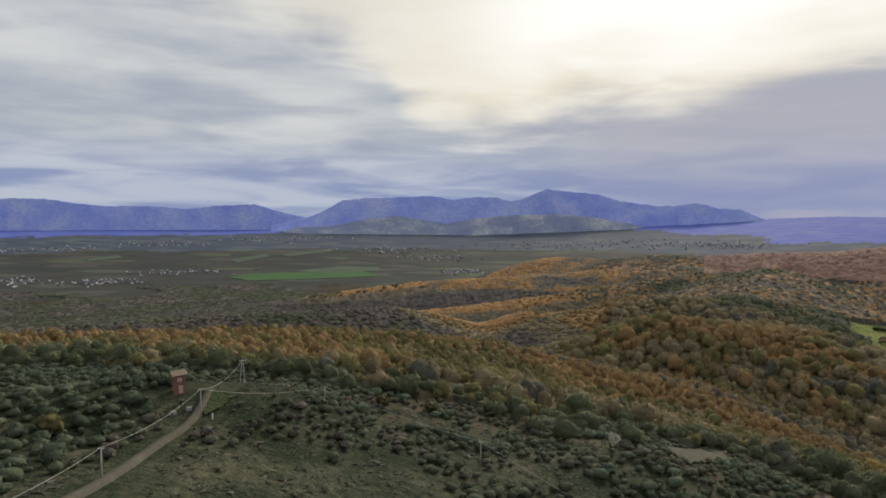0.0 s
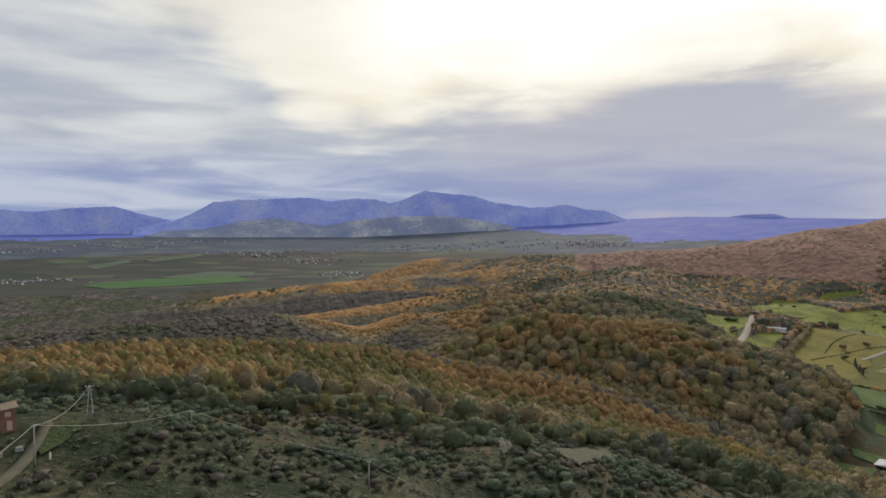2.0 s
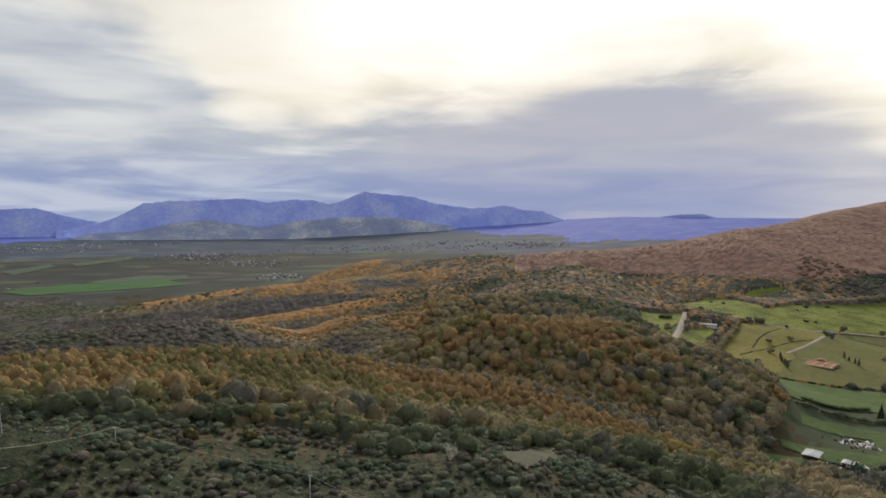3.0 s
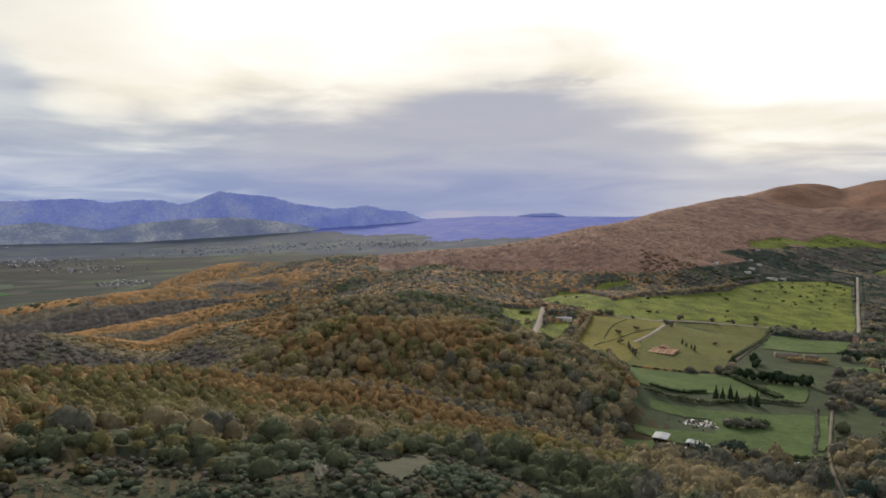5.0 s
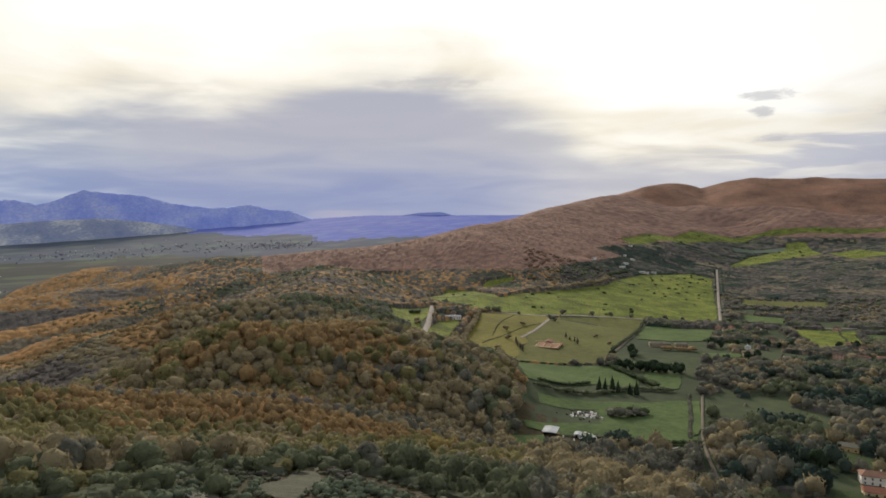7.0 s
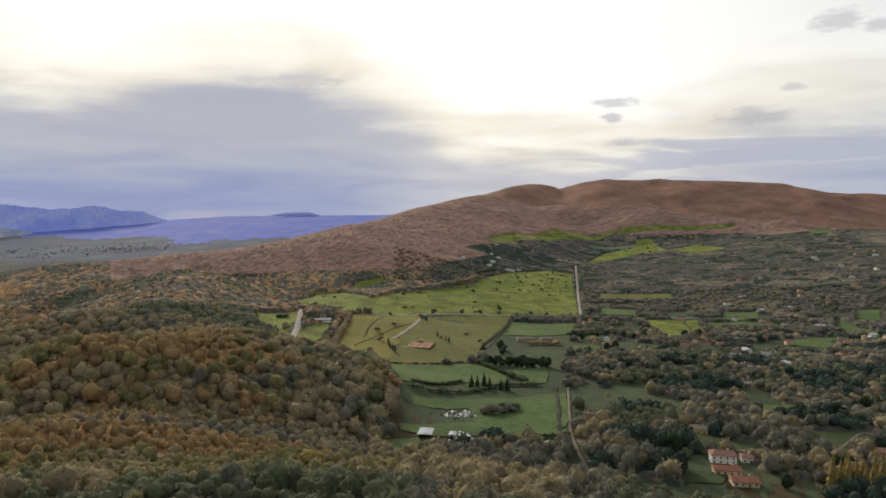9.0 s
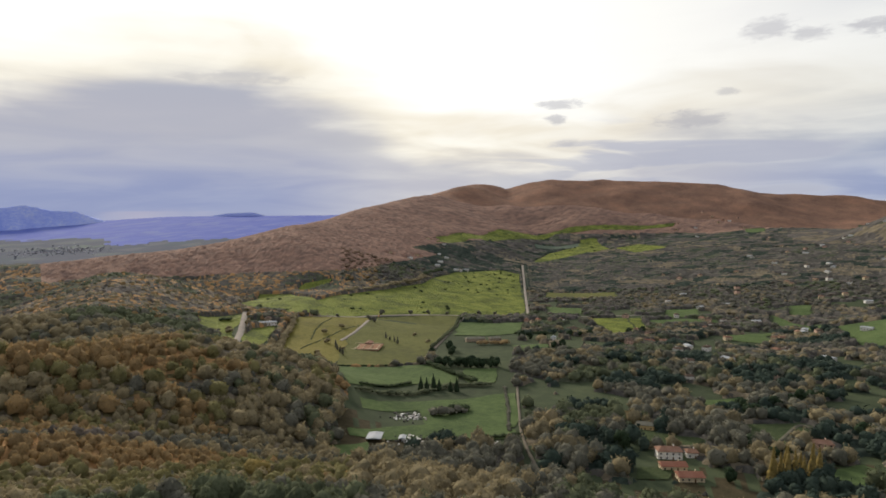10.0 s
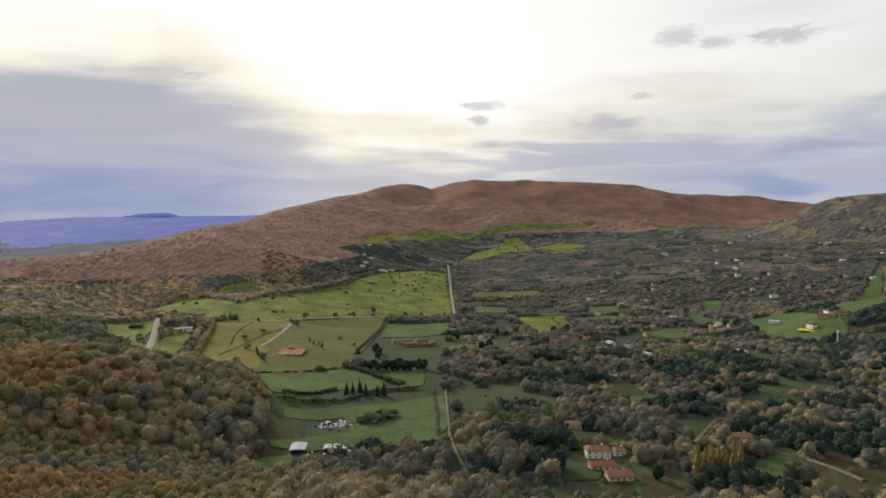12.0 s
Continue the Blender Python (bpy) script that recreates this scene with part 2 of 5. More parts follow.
def ground_z(x, y):
    """The height of the ground, for numbers or arrays."""
    x, y = np.asarray(x, float), np.asarray(y, float)
    dist, bear = np.hypot(x, y), np.degrees(np.arctan2(x, y))
    plain = np.interp(dist, [0, 500, 1000, 1500, 2000, 2600, 3000, 3400, 3800, 4300, 4650, 4950],
                      [40, 0, -36, -42, -24, -22, -14, 24, 66, 120, 157, 188])
    under = np.interp(bear, [6, 34], [1, 0])
    plain = plain * (1 - under) + np.minimum(plain, np.interp(dist, [3000, 4950], [-14, 45])) * under
    valley = np.interp(dist, [0, 500, 700, 1000, 1300, 1800, 2300, 2700, 3200, 3800, 4950], [52, 42, 30, 18, 0, -12, -2, 18, 58, 118, 240])
    side = np.clip((bear - 24 - 22 * np.clip((dist - 2000) / 1400, 0, 1)) / 10, 0, 1)
    side = side * side * (3 - 2 * side)
    base = plain * (1 - side) + valley * side
    # the scrubby hillside under the flight, falling to the valley
    right = 0.27 * (np.logaddexp(0, (x + 52) / 14) * 14)
    near = 164 - right - (0.095 - 0.025 * np.tanh(x / 40)) * (y - 180) - 0.00012 * (np.maximum(0, -x - 60)) ** 2
    z = soft_max(base, near - np.maximum(0, dist - 420) * 0.25, 14)
    wild = np.zeros_like(z)
    for points, fall, top, wildness in RIDGES:
        h = ridge_height(x, y, points, fall, top)
        wild = np.maximum(wild, wildness * np.clip((h - z) / np.where(dist > 1800, 70, 25), 0, 1))
        z = soft_max(z, h, 12)
    rough = np.clip(wild, 0, 1) * np.interp(dist, [300, 1300, 2200, 4000], [0.2, 0.9, 1.5, 3.4])
    z = z + rough * (11 * value_noise(x, y, 210) + 3 * value_noise(x, y, 80, 1)) + 1.2 * value_noise(x, y, 40, 2)
    return z


def ground_at(x, y):
    return float(ground_z(x, y))


def mesh_object(name, verts, faces, material, parent=None, smooth=True, label=""):
    me = bpy.data.meshes.new(name)
    verts, faces = np.asarray(verts, np.float32), np.asarray(faces, np.int32)
    k = faces.shape[1]
    me.vertices.add(len(verts))
    me.vertices.foreach_set("co", verts.ravel())
    me.loops.add(faces.size)
    me.loops.foreach_set("vertex_index", faces.ravel())
    me.polygons.add(len(faces))
    me.polygons.foreach_set("loop_start", np.arange(0, faces.size, k, dtype=np.int32))
    me.polygons.foreach_set("use_smooth", np.full(len(faces), smooth))
    me.update(calc_edges=True)
    me.materials.append(material)
    ob = new(name, me)
    if parent:
        ob.parent = parent
    if label:
        tagged(ob, label)
    return ob


def grid_faces(rows, cols):
    a = (np.arange(rows - 1)[:, None] * cols + np.arange(cols - 1)[None, :]).ravel()
    return np.stack([a, a + 1, a + cols + 1, a + cols], 1)


# ---- ground ----
MAT_GROUND = surface("woodland_floor", [(0.024, 0.022, 0.012), (0.055, 0.046, 0.026), (0.085, 0.066, 0.040)], 14, bump=0.6, bump_size=4)
MAT_SCRUB = surface("scrub_earth", [(0.022, 0.031, 0.017), (0.038, 0.048, 0.028), (0.066, 0.068, 0.041), (0.104, 0.101, 0.066)], 6, bump=1.0, bump_size=2, spread=(0.40, 0.62), depth=0.6)
MAT_RUSSET_HILL = surface("russet_hillside", [(0.127, 0.078, 0.059), (0.205, 0.120, 0.084), (0.294, 0.162, 0.105)], 24, bump=1.0, bump_size=9, spread=(0.34, 0.66))
MAT_VALLEY = surface("valley_grass", [(0.033, 0.042, 0.025), (0.055, 0.069, 0.038), (0.083, 0.099, 0.050)], 40, bump=0.5, bump_size=4)


def patchwork(name, tones, long, wide, slant):
    """Strips of fields on a plain: cells of a stretched mosaic, each with its own tone, hedges dark between them."""
    m = bpy.data.materials.new(name)
    m.use_nodes = True
    n = Nodes(m.node_tree)
    place = n.add("ShaderNodeMapping")
    n.link(n.add("ShaderNodeNewGeometry").outputs["Position"], place.inputs[0])
    place.inputs["Rotation"].default_value[2] = radians(slant)
    place.inputs["Scale"].default_value = (1 / long, 1 / wide, 0)
    cells = n.add("ShaderNodeTexVoronoi", voronoi_dimensions="2D")
    n.link(place.outputs[0], cells.inputs["Vector"])
    cells.inputs["Scale"].default_value = 1.0
    pick = n.add("ShaderNodeSeparateColor")
    n.link(cells.outputs["Color"], pick.inputs[0])
    grain = n.noise(place.outputs[0], 1.7, 5.0, 0.6)
    ramp = n.add("ShaderNodeValToRGB")
    ramp.color_ramp.interpolation = "LINEAR"
    n.link(n.math("ADD", n.math("MULTIPLY", pick.outputs[0], 0.75), n.math("MULTIPLY", grain, 0.3)), ramp.inputs[0])
    while len(ramp.color_ramp.elements) < len(tones):
        ramp.color_ramp.elements.new(0.5)
    for i, (e, c) in enumerate(zip(ramp.color_ramp.elements, tones)):
        e.position, e.color = 0.1 + 0.85 * i / (len(tones) - 1), (*c, 1)
    rim = n.span(cells.outputs["Distance"], 0.42, 0.62)
    shader = n.add("ShaderNodeBsdfPrincipled")
    n.link(n.mix(n.math("MULTIPLY", rim, 0.65), ramp.outputs[0], tones[0]), shader.inputs["Base Color"])
    shader.inputs["Roughness"].default_value = 0.95
    shader.inputs["Specular IOR Level"].default_value = 0.03
    n.link(shader.outputs[0], n.add("ShaderNodeOutputMaterial").inputs[0])
    return m


MAT_PLAIN = patchwork("plain_fields", [(0.046, 0.050, 0.048), (0.066, 0.064, 0.058), (0.044, 0.054, 0.050), (0.088, 0.084, 0.074), (0.078, 0.112, 0.060)], 190, 90, 8)
# the same fields farther off, with distance haze mixed into their colours as blue
MAT_PLAIN_MID = patchwork("haze_tinted_fields", [(0.058, 0.072, 0.108), (0.072, 0.082, 0.116), (0.064, 0.088, 0.108), (0.096, 0.106, 0.134), (0.098, 0.138, 0.112)], 150, 90, 6)
MAT_PLAIN_FAR = patchwork("haze_blue_plain", [(0.088, 0.122, 0.400), (0.102, 0.138, 0.420), (0.116, 0.152, 0.420), (0.145, 0.180, 0.400)], 120, 50, 4)
bearings = np.concatenate([np.arange(-180, -44, 4.0), np.arange(-44, 108, 0.45), np.arange(108, 180.1, 4.0)])
rings = np.concatenate([[0.5, 4, 8], np.geomspace(12, 1500, 140), np.geomspace(1510, 4960, 150)])
B, D = np.meshgrid(np.radians(bearings), rings)
GX, GY = (D * np.sin(B)).ravel(), (D * np.cos(B)).ravel()
GZ = ground_z(GX, GY)
ground = mesh_object("ground", np.stack([GX, GY, GZ], 1), grid_faces(len(rings), len(bearings)), MAT_GROUND)
CX, CY = GX.reshape(len(rings), -1)[:-1, :-1].ravel(), GY.reshape(len(rings), -1)[:-1, :-1].ravel()
far = np.hypot(CX, CY) + 60 * (np.random.RandomState(8).rand(len(CX)) - 0.5) + 260 * value_noise(CX, CY, 300, 4) + 130 * value_noise(CX, CY, 90, 5)
bear = np.degrees(np.arctan2(CX, CY)) + 3 * value_noise(CX, CY, 200, 6)
zone = np.zeros(len(CX), np.int32)
zone[(far < 330) & (CY < 335 + 60 * value_noise(CX, CY, 60, 7)) & (CX < 150)] = 1
zone[(bear > 34) & (bear < 100) & (far > 480)] = 3
crest_gap = ridge_height(CX, CY, *RIDGES[4][:3]) - GZ.reshape(len(rings), -1)[:-1, :-1].ravel()
zone[(crest_gap > -30) & (far > 1300) & (GZ.reshape(len(rings), -1)[:-1, :-1].ravel() > np.where(far < 2200, 72, 96))] = 2
# by distance the plain takes its bluer copies, haze put into the ground colour
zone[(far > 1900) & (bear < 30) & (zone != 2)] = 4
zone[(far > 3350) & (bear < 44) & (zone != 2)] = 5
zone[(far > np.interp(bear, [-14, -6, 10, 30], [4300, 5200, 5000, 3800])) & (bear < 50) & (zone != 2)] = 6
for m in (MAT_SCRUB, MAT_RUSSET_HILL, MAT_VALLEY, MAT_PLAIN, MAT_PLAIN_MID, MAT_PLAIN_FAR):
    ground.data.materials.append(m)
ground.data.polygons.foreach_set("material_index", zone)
tagged(ground, "brown and olive rolling ground of hills, valley and plain", "ground", kind="structure")


# ---- distant mountains ----
def mountain(name, crest, dist, depth, material, label, seed):
    """A far range: a crest over bearings, its front falling to the plain in spurs and gullies."""
    pts = np.array(crest)
    bear = np.arange(pts[0, 0], pts[-1, 0], 0.06)
    top = np.interp(bear, pts[:, 0], pts[:, 1])
    rows = 26
    s = np.linspace(0, 1, rows)[:, None]
    b = bear[None, :] + 0 * s
    near = dist - depth * (1 - s)
    foot = -2.7
    angle = foot + (np.maximum(top[None, :], foot) - foot) * s ** 0.85
    x, y = near * np.sin(np.radians(b)), near * np.cos(np.radians(b))
    gully = value_noise(x * 1.0, y * 0.35, 90, seed) * 0.9 + value_noise(x, y * 0.5, 35, seed + 1) * 0.45
    angle = angle + gully * 0.55 * np.sin(np.pi * np.clip(s, 0, 1)) * np.clip((top[None, :] - foot) / 3, 0, 1)
    angle[-1] += value_noise(bear * 10, bear * 0, 2.2, seed) * 0.05
    z = 220 + near * np.tan(np.radians(angle))
    back = np.stack([x[-1] * 1.01, y[-1] * 1.01, z[-1] - 120], 1)
    verts = np.concatenate([np.stack([x.ravel(), y.ravel(), z.ravel()], 1), back])
    ob = mesh_object(name, verts, grid_faces(rows + 1, len(bear)), material)
    return tagged(ob, label, "mountain", kind="structure")


# the air's blue haze is painted into these slopes' base colours
MAT_HAZE_BLUE = surface("haze_blue_slopes", [(0.209, 0.276, 0.672), (0.296, 0.361, 0.705), (0.437, 0.481, 0.689)], 45, bump=0.7, bump_size=30, spread=(0.36, 0.66))
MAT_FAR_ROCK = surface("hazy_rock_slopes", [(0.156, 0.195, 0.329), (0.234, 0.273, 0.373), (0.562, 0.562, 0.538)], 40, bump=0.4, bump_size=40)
MAT_HAZE_PALE = surface("haze_pale_blue", [(0.280, 0.350, 0.700), (0.350, 0.406, 0.742)], 120, bump=0)
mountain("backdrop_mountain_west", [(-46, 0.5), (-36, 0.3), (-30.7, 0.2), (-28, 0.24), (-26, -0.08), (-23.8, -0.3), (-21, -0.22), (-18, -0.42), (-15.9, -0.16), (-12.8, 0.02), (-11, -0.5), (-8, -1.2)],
         4930, 160, MAT_HAZE_BLUE, "hazy blue distant mountain range on the horizon", 3)
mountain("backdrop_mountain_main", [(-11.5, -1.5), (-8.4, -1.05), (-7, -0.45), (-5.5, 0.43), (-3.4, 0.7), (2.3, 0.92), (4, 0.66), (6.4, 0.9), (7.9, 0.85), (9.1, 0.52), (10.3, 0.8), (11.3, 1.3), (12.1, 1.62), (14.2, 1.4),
         (16.5, 1.22), (18.4, 0.62), (21.5, 0.28), (23.2, 0.4), (24.4, 0.54), (26.1, 0.12), (27.5, 0.08), (29, -0.5), (31, -1.2), (34, -2.2)], 4900, 300, MAT_HAZE_BLUE, "hazy blue distant mountain with a long ragged crest", 7)
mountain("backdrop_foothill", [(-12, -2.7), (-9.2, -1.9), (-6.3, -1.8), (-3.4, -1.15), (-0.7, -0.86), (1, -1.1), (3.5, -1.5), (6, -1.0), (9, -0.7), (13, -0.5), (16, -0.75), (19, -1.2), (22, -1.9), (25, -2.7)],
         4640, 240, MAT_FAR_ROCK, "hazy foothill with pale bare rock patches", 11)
mountain("backdrop_headland", [(36.5, -0.6), (37.2, -0.36), (38.4, -0.16), (40.4, -0.08), (41.2, -0.3), (42, -0.6)], 4955, 60, MAT_HAZE_PALE, "faint blue headland far out on the horizon", 15)


# ---- woods ----
def ico(level):
    bm = bmesh.new()
    bmesh.ops.create_icosphere(bm, subdivisions=level, radius=1.0)
    v = np.array([p.co for p in bm.verts])
    f = np.array([[q.index for q in p.verts] for p in bm.faces])
    bm.free()
    return v, f


def crown_shape(level, lumps, seed, tall=0.9, sprigs=0, leafy=0.21):
    """A lumpy crown about one metre in radius on its base, with loose sprigs standing out of it."""
    rnd = np.random.RandomState(seed)
    parts, faces, n = [], [], 0
    for k in range(lumps):
        v, f = ico(level)
        if lumps > 1:
            a, r = 2 * math.pi * k / lumps + rnd.rand(), 0.40 + 0.28 * rnd.rand()
            off = np.array([math.cos(a) * r, math.sin(a) * r, 0.35 + 0.7 * rnd.rand()]) if k else np.array([0, 0, 1.0])
            size = 0.40 + 0.25 * rnd.rand()
        else:
            off, size = np.array([0, 0, 0.85]), 1.0
        wob = 1 + 0.34 * np.sin(v @ rnd.normal(0, 3.2, (3, 5)) + rnd.rand(5) * 6).mean(1) * 1.6 + rnd.normal(0, 0.05, len(v))
        v = v * wob[:, None] * size * np.array([1, 1, tall]) + off
        parts.append(v)
        faces.append(f + n)
        n += len(v)
    if sprigs:
        if parts:
            body = np.concatenate(parts)
        else:
            a, r = rnd.rand(80) * 6.283, np.sqrt(rnd.rand(80)) * 0.9
            body = np.stack([np.cos(a) * r, np.sin(a) * r, 0.3 + 0.5 * rnd.rand(80)], 1)
        pick = body[rnd.choice(len(body), sprigs)]
        out = (pick - [0, 0, 0.8]) * (0.98 + 0.26 * rnd.rand(sprigs, 1)) + [0, 0, 0.8]
        tri = out[:, None, :] + rnd.normal(0, leafy, (sprigs, 3, 3))
        parts.append(tri.reshape(-1, 3))
        faces.append(np.arange(sprigs * 3).reshape(-1, 3) + n)
    return np.concatenate(parts), np.concatenate(faces)


def leafy_crown(seed, level=3, knobs=16, sprigs=40, leafy=0.1, tall=0.95):
    """A rounded crown of boughs, open below, with loose leafy sprigs on its skin."""
    rnd = np.random.RandomState(seed)
    v, f = ico(level)
    way = rnd.normal(0, 1, (knobs, 3))
    way[:, 2] = np.abs(way[:, 2]) - 0.25
    way /= np.linalg.norm(way, axis=1)[:, None]
    bough = np.sqrt(np.clip(1 - (1 - v @ way.T) / rnd.uniform(0.10, 0.22, knobs), 0, 1)).max(1)
    wave = np.sin(v @ rnd.normal(0, 1.8, (3, 5)) + rnd.rand(5) * 6).mean(1)
    v = v * (0.76 + 0.24 * bough + 0.22 * wave + rnd.normal(0, 0.03, len(v)))[:, None] * [1, 1, tall]
    f = f[v[f][:, :, 2].max(1) > -0.3]
    used = np.unique(f)
    f = np.searchsorted(used, f)
    v = v[used]
    pick = v[rnd.choice(np.where(v[:, 2] > -0.2)[0], sprigs)] * rnd.uniform(0.95, 1.22, (sprigs, 1))
    tri = (pick[:, None, :] + rnd.normal(0, leafy, (sprigs, 3, 3))).reshape(-1, 3)
    return np.concatenate([v, tri]) + [0, 0, 0.85], np.concatenate([f, np.arange(sprigs * 3).reshape(-1, 3) + len(v)])


def wood(name, places, shapes, material, label, rnd, height=(8, 11), wide=(0.42, 0.6), sink=0.0):
    """Many trees in one piece of woodland: places x, y; one crown each with its stem."""
    places = np.asarray(places)
    if not len(places):
        return None
    z = ground_z(places[:, 0], places[:, 1])
    verts, faces, n = [], [], 0
    stem_v = np.array([[math.cos(a) * r, math.sin(a) * r, h] for h, r in ((-0.4, 0.06), (0.7, 0.03)) for a in (0, 2.1, 4.2)])
    stem_f = np.array([[0, 1, 4], [0, 4, 3], [1, 2, 5], [1, 5, 4], [2, 0, 3], [2, 3, 5]])
    which = rnd.randint(0, len(shapes), len(places))
    for k, (sv, sf) in enumerate(shapes):
        idx = np.where(which == k)[0]
        if not len(idx):
            continue
        sv = np.concatenate([sv * [1, 1, 0.52] + [0, 0, 0.1], stem_v])
        sf = np.concatenate([sf, stem_f + len(sv) - 6])
        h = rnd.uniform(*height, len(idx)) * rnd.uniform(0.8, 1.15, len(idx))
        w = h * rnd.uniform(*wide, len(idx))
        a = rnd.uniform(0, 6.283, len(idx))
        c, s = np.cos(a)[:, None], np.sin(a)[:, None]
        x = (sv[None, :, 0] * c - sv[None, :, 1] * s) * w[:, None] + places[idx, 0][:, None]
        y = (sv[None, :, 0] * s + sv[None, :, 1] * c) * w[:, None] + places[idx, 1][:, None]
        q = (sv[None, :, 2] - sink) * h[:, None] + z[idx][:, None]
        verts.append(np.stack([x, y, q], 2).reshape(-1, 3))
        faces.append((sf[None] + (np.arange(len(idx)) * len(sv))[:, None, None] + n).reshape(-1, 3))
        n += len(idx) * len(sv)
    ob = mesh_object(name, np.concatenate(verts), np.concatenate(faces), material)
    return tagged(ob, label, "woodland", kind="stuff")


def scatter(rnd, x0, x1, y0, y1, step):
    """A jittered grid of places."""
    gx, gy = np.meshgrid(np.arange(x0, x1, step), np.arange(y0, y1, step))
    p = np.stack([gx.ravel(), gy.ravel()], 1)
    return p + rnd.uniform(-0.45, 0.45, p.shape) * step


def inside(p, poly):
    """Which places lie in a polygon."""
    x, y = p[:, 0], p[:, 1]
    hit = np.zeros(len(p), bool)
    for (ax, ay), (bx, by) in zip(poly, poly[1:] + poly[:1]):
        cross = (ay > y) != (by > y)
        with np.errstate(divide="ignore", invalid="ignore"):
            hit ^= cross & (x < (bx - ax) * (y - ay) / (by - ay) + ax)
    return hit


def near_line(p, line, width):
    """Which places lie within a width of a line."""
    best = np.full(len(p), 1e9)
    for (ax, ay), (bx, by) in zip(line, line[1:]):
        ex, ey = bx - ax, by - ay
        s = np.clip(((p[:, 0] - ax) * ex + (p[:, 1] - ay) * ey) / (ex * ex + ey * ey), 0, 1)
        best = np.minimum(best, np.hypot(p[:, 0] - ax - s * ex, p[:, 1] - ay - s * ey))
    return best < width


RND = np.random.RandomState(11)
NEAR = [leafy_crown(s, 2, 9, 70, 0.13, 1.0) for s in range(14)]
RIM = [leafy_crown(s + 200, 2, 9, 72, 0.13, 0.95) for s in range(10)]
YOUNG = [leafy_crown(s + 240, 2, 7, 18, 0.17, 1.1) for s in range(10)]
MIDS = [leafy_crown(s + 20, 2, 8, 24, 0.17) for s in range(12)]
FARS = [leafy_crown(s + 40, 2, 6, 8, 0.17, 0.9) for s in range(6)]


def leaves(name, tones, size=3, leaf=0.3, island=0.16):
    return surface(name, tones, size, island=island, bump=1.0, bump_size=1.2, depth=0.42, spread=(0.34, 0.66), leaf=leaf)


# leaf colours are greyed a little, a veil of haze mixed into them
FOLIAGE = {
    "ochre": leaves("ochre_leaves", [(0.182, 0.131, 0.068), (0.282, 0.197, 0.095), (0.373, 0.251, 0.116)]),
    "russet": leaves("russet_leaves", [(0.164, 0.141, 0.086), (0.253, 0.213, 0.126), (0.341, 0.279, 0.159)]),
    "grey": leaves("bare_twigs", [(0.096, 0.094, 0.074), (0.144, 0.142, 0.109), (0.196, 0.189, 0.144)]),
    "moss": leaves("yellow_olive_leaves", [(0.114, 0.110, 0.052), (0.184, 0.168, 0.075), (0.246, 0.220, 0.094)]),
    "olive": leaves("evergreen_leaves", [(0.074, 0.086, 0.050), (0.117, 0.133, 0.077), (0.166, 0.183, 0.104)]),
    # muted twig brown that also carries the shade of backlit flanks
    "dusk": leaves("violet_brown_twigs", [(0.105, 0.093, 0.080), (0.158, 0.138, 0.116), (0.215, 0.184, 0.152)], 4),
    "pine": leaves("dark_pine_needles", [(0.026, 0.039, 0.032), (0.042, 0.060, 0.047), (0.064, 0.085, 0.065)], 3, 0.1),
    "hill": leaves("far_russet_crowns", [(0.140, 0.102, 0.076), (0.220, 0.152, 0.107), (0.300, 0.198, 0.132)], 20),
}
WOOD_LABEL = {"moss": "young yellow-olive oak woodland", "ochre": "dense ochre and orange autumn woodland", "russet": "brown russet oak woodland half bare", "grey": "grey-brown leafless woodland", "olive": "dark green evergreen trees among bare woodland", "pine": "dark green conifers among the valley woods", "dusk": "violet-brown leafless woodland in the folds of the hills", "hill": "russet forest cover on the far hills"}


# ---- open land in the valley: outlines of meadows, tracks and roads ----
FIELDS = []


def field(label, tone, *outline):
    FIELDS.append((label, tone, list(outline)))


field("rough bright green pasture dotted with shrubs", "bright", (826, 1032), (987, 1162), (1027, 1113), (969, 973), (1064, 997), (1202, 985), (1373, 1000), (1525, 1061), (1705, 1092), (1924, 1079), (1917, 1005), (1261, 661), (1144, 749), (963, 836), (811, 879), (808, 913), (786, 950))
field("small bright green pasture among woods", "bright", (1055, 1125), (1100, 1134), (1165, 1118), (1136, 1102), (1065, 1108))
field("olive-yellow meadow crossed by a farm track", "mustard", (790, 852), (955, 833), (878, 777), (767, 716), (625, 613), (622, 640), (579, 678))
field("brown-olive grazed field", "brown", (955, 823), (1135, 747), (946, 650), (813, 593), (702, 541), (613, 613), (654, 635), (768, 714))
field("dull green hay meadow", "green", (606, 609), (701, 524), (664, 454), (617, 438), (597, 476), (499, 485))
field("dull green meadow beside conifers", "green", (696, 473), (720, 437), (652, 404), (638, 429))
field("green meadow beside a lane", "green", (485, 458), (618, 362), (507, 303), (494, 312), (476, 370), (508, 407), (466, 439))
field("green strip of meadow behind sheds", "green", (414, 410), (476, 370), (497, 298), (476, 288), (403, 398))
field("green paddock at the wood's edge", "green", (373, 390), (405, 379), (384, 357), (356, 358), (360, 378))
field("bright green pasture beside a road", "bright", (620, 870), (717, 901), (570, 738), (555, 736), (567, 795))
field("green field beside farm buildings", "bright", (601, 752), (661, 805), (701, 802), (626, 735), (570, 690), (552, 705))
field("long bright green pasture under the hills", "bright", (2126, 1461), (2755, 1501), (3079, 1320), (3260, 1114), (3437, 897), (3388, 885), (3130, 1160), (2978, 1338), (2573, 1405), (2015, 1388))
field("bright green pasture with scattered trees", "bright", (2335, 1152), (2590, 1200), (2855, 1178), (2964, 1206), (3012, 1147), (2894, 1074), (2771, 989), (2598, 1077), (2319, 1130))
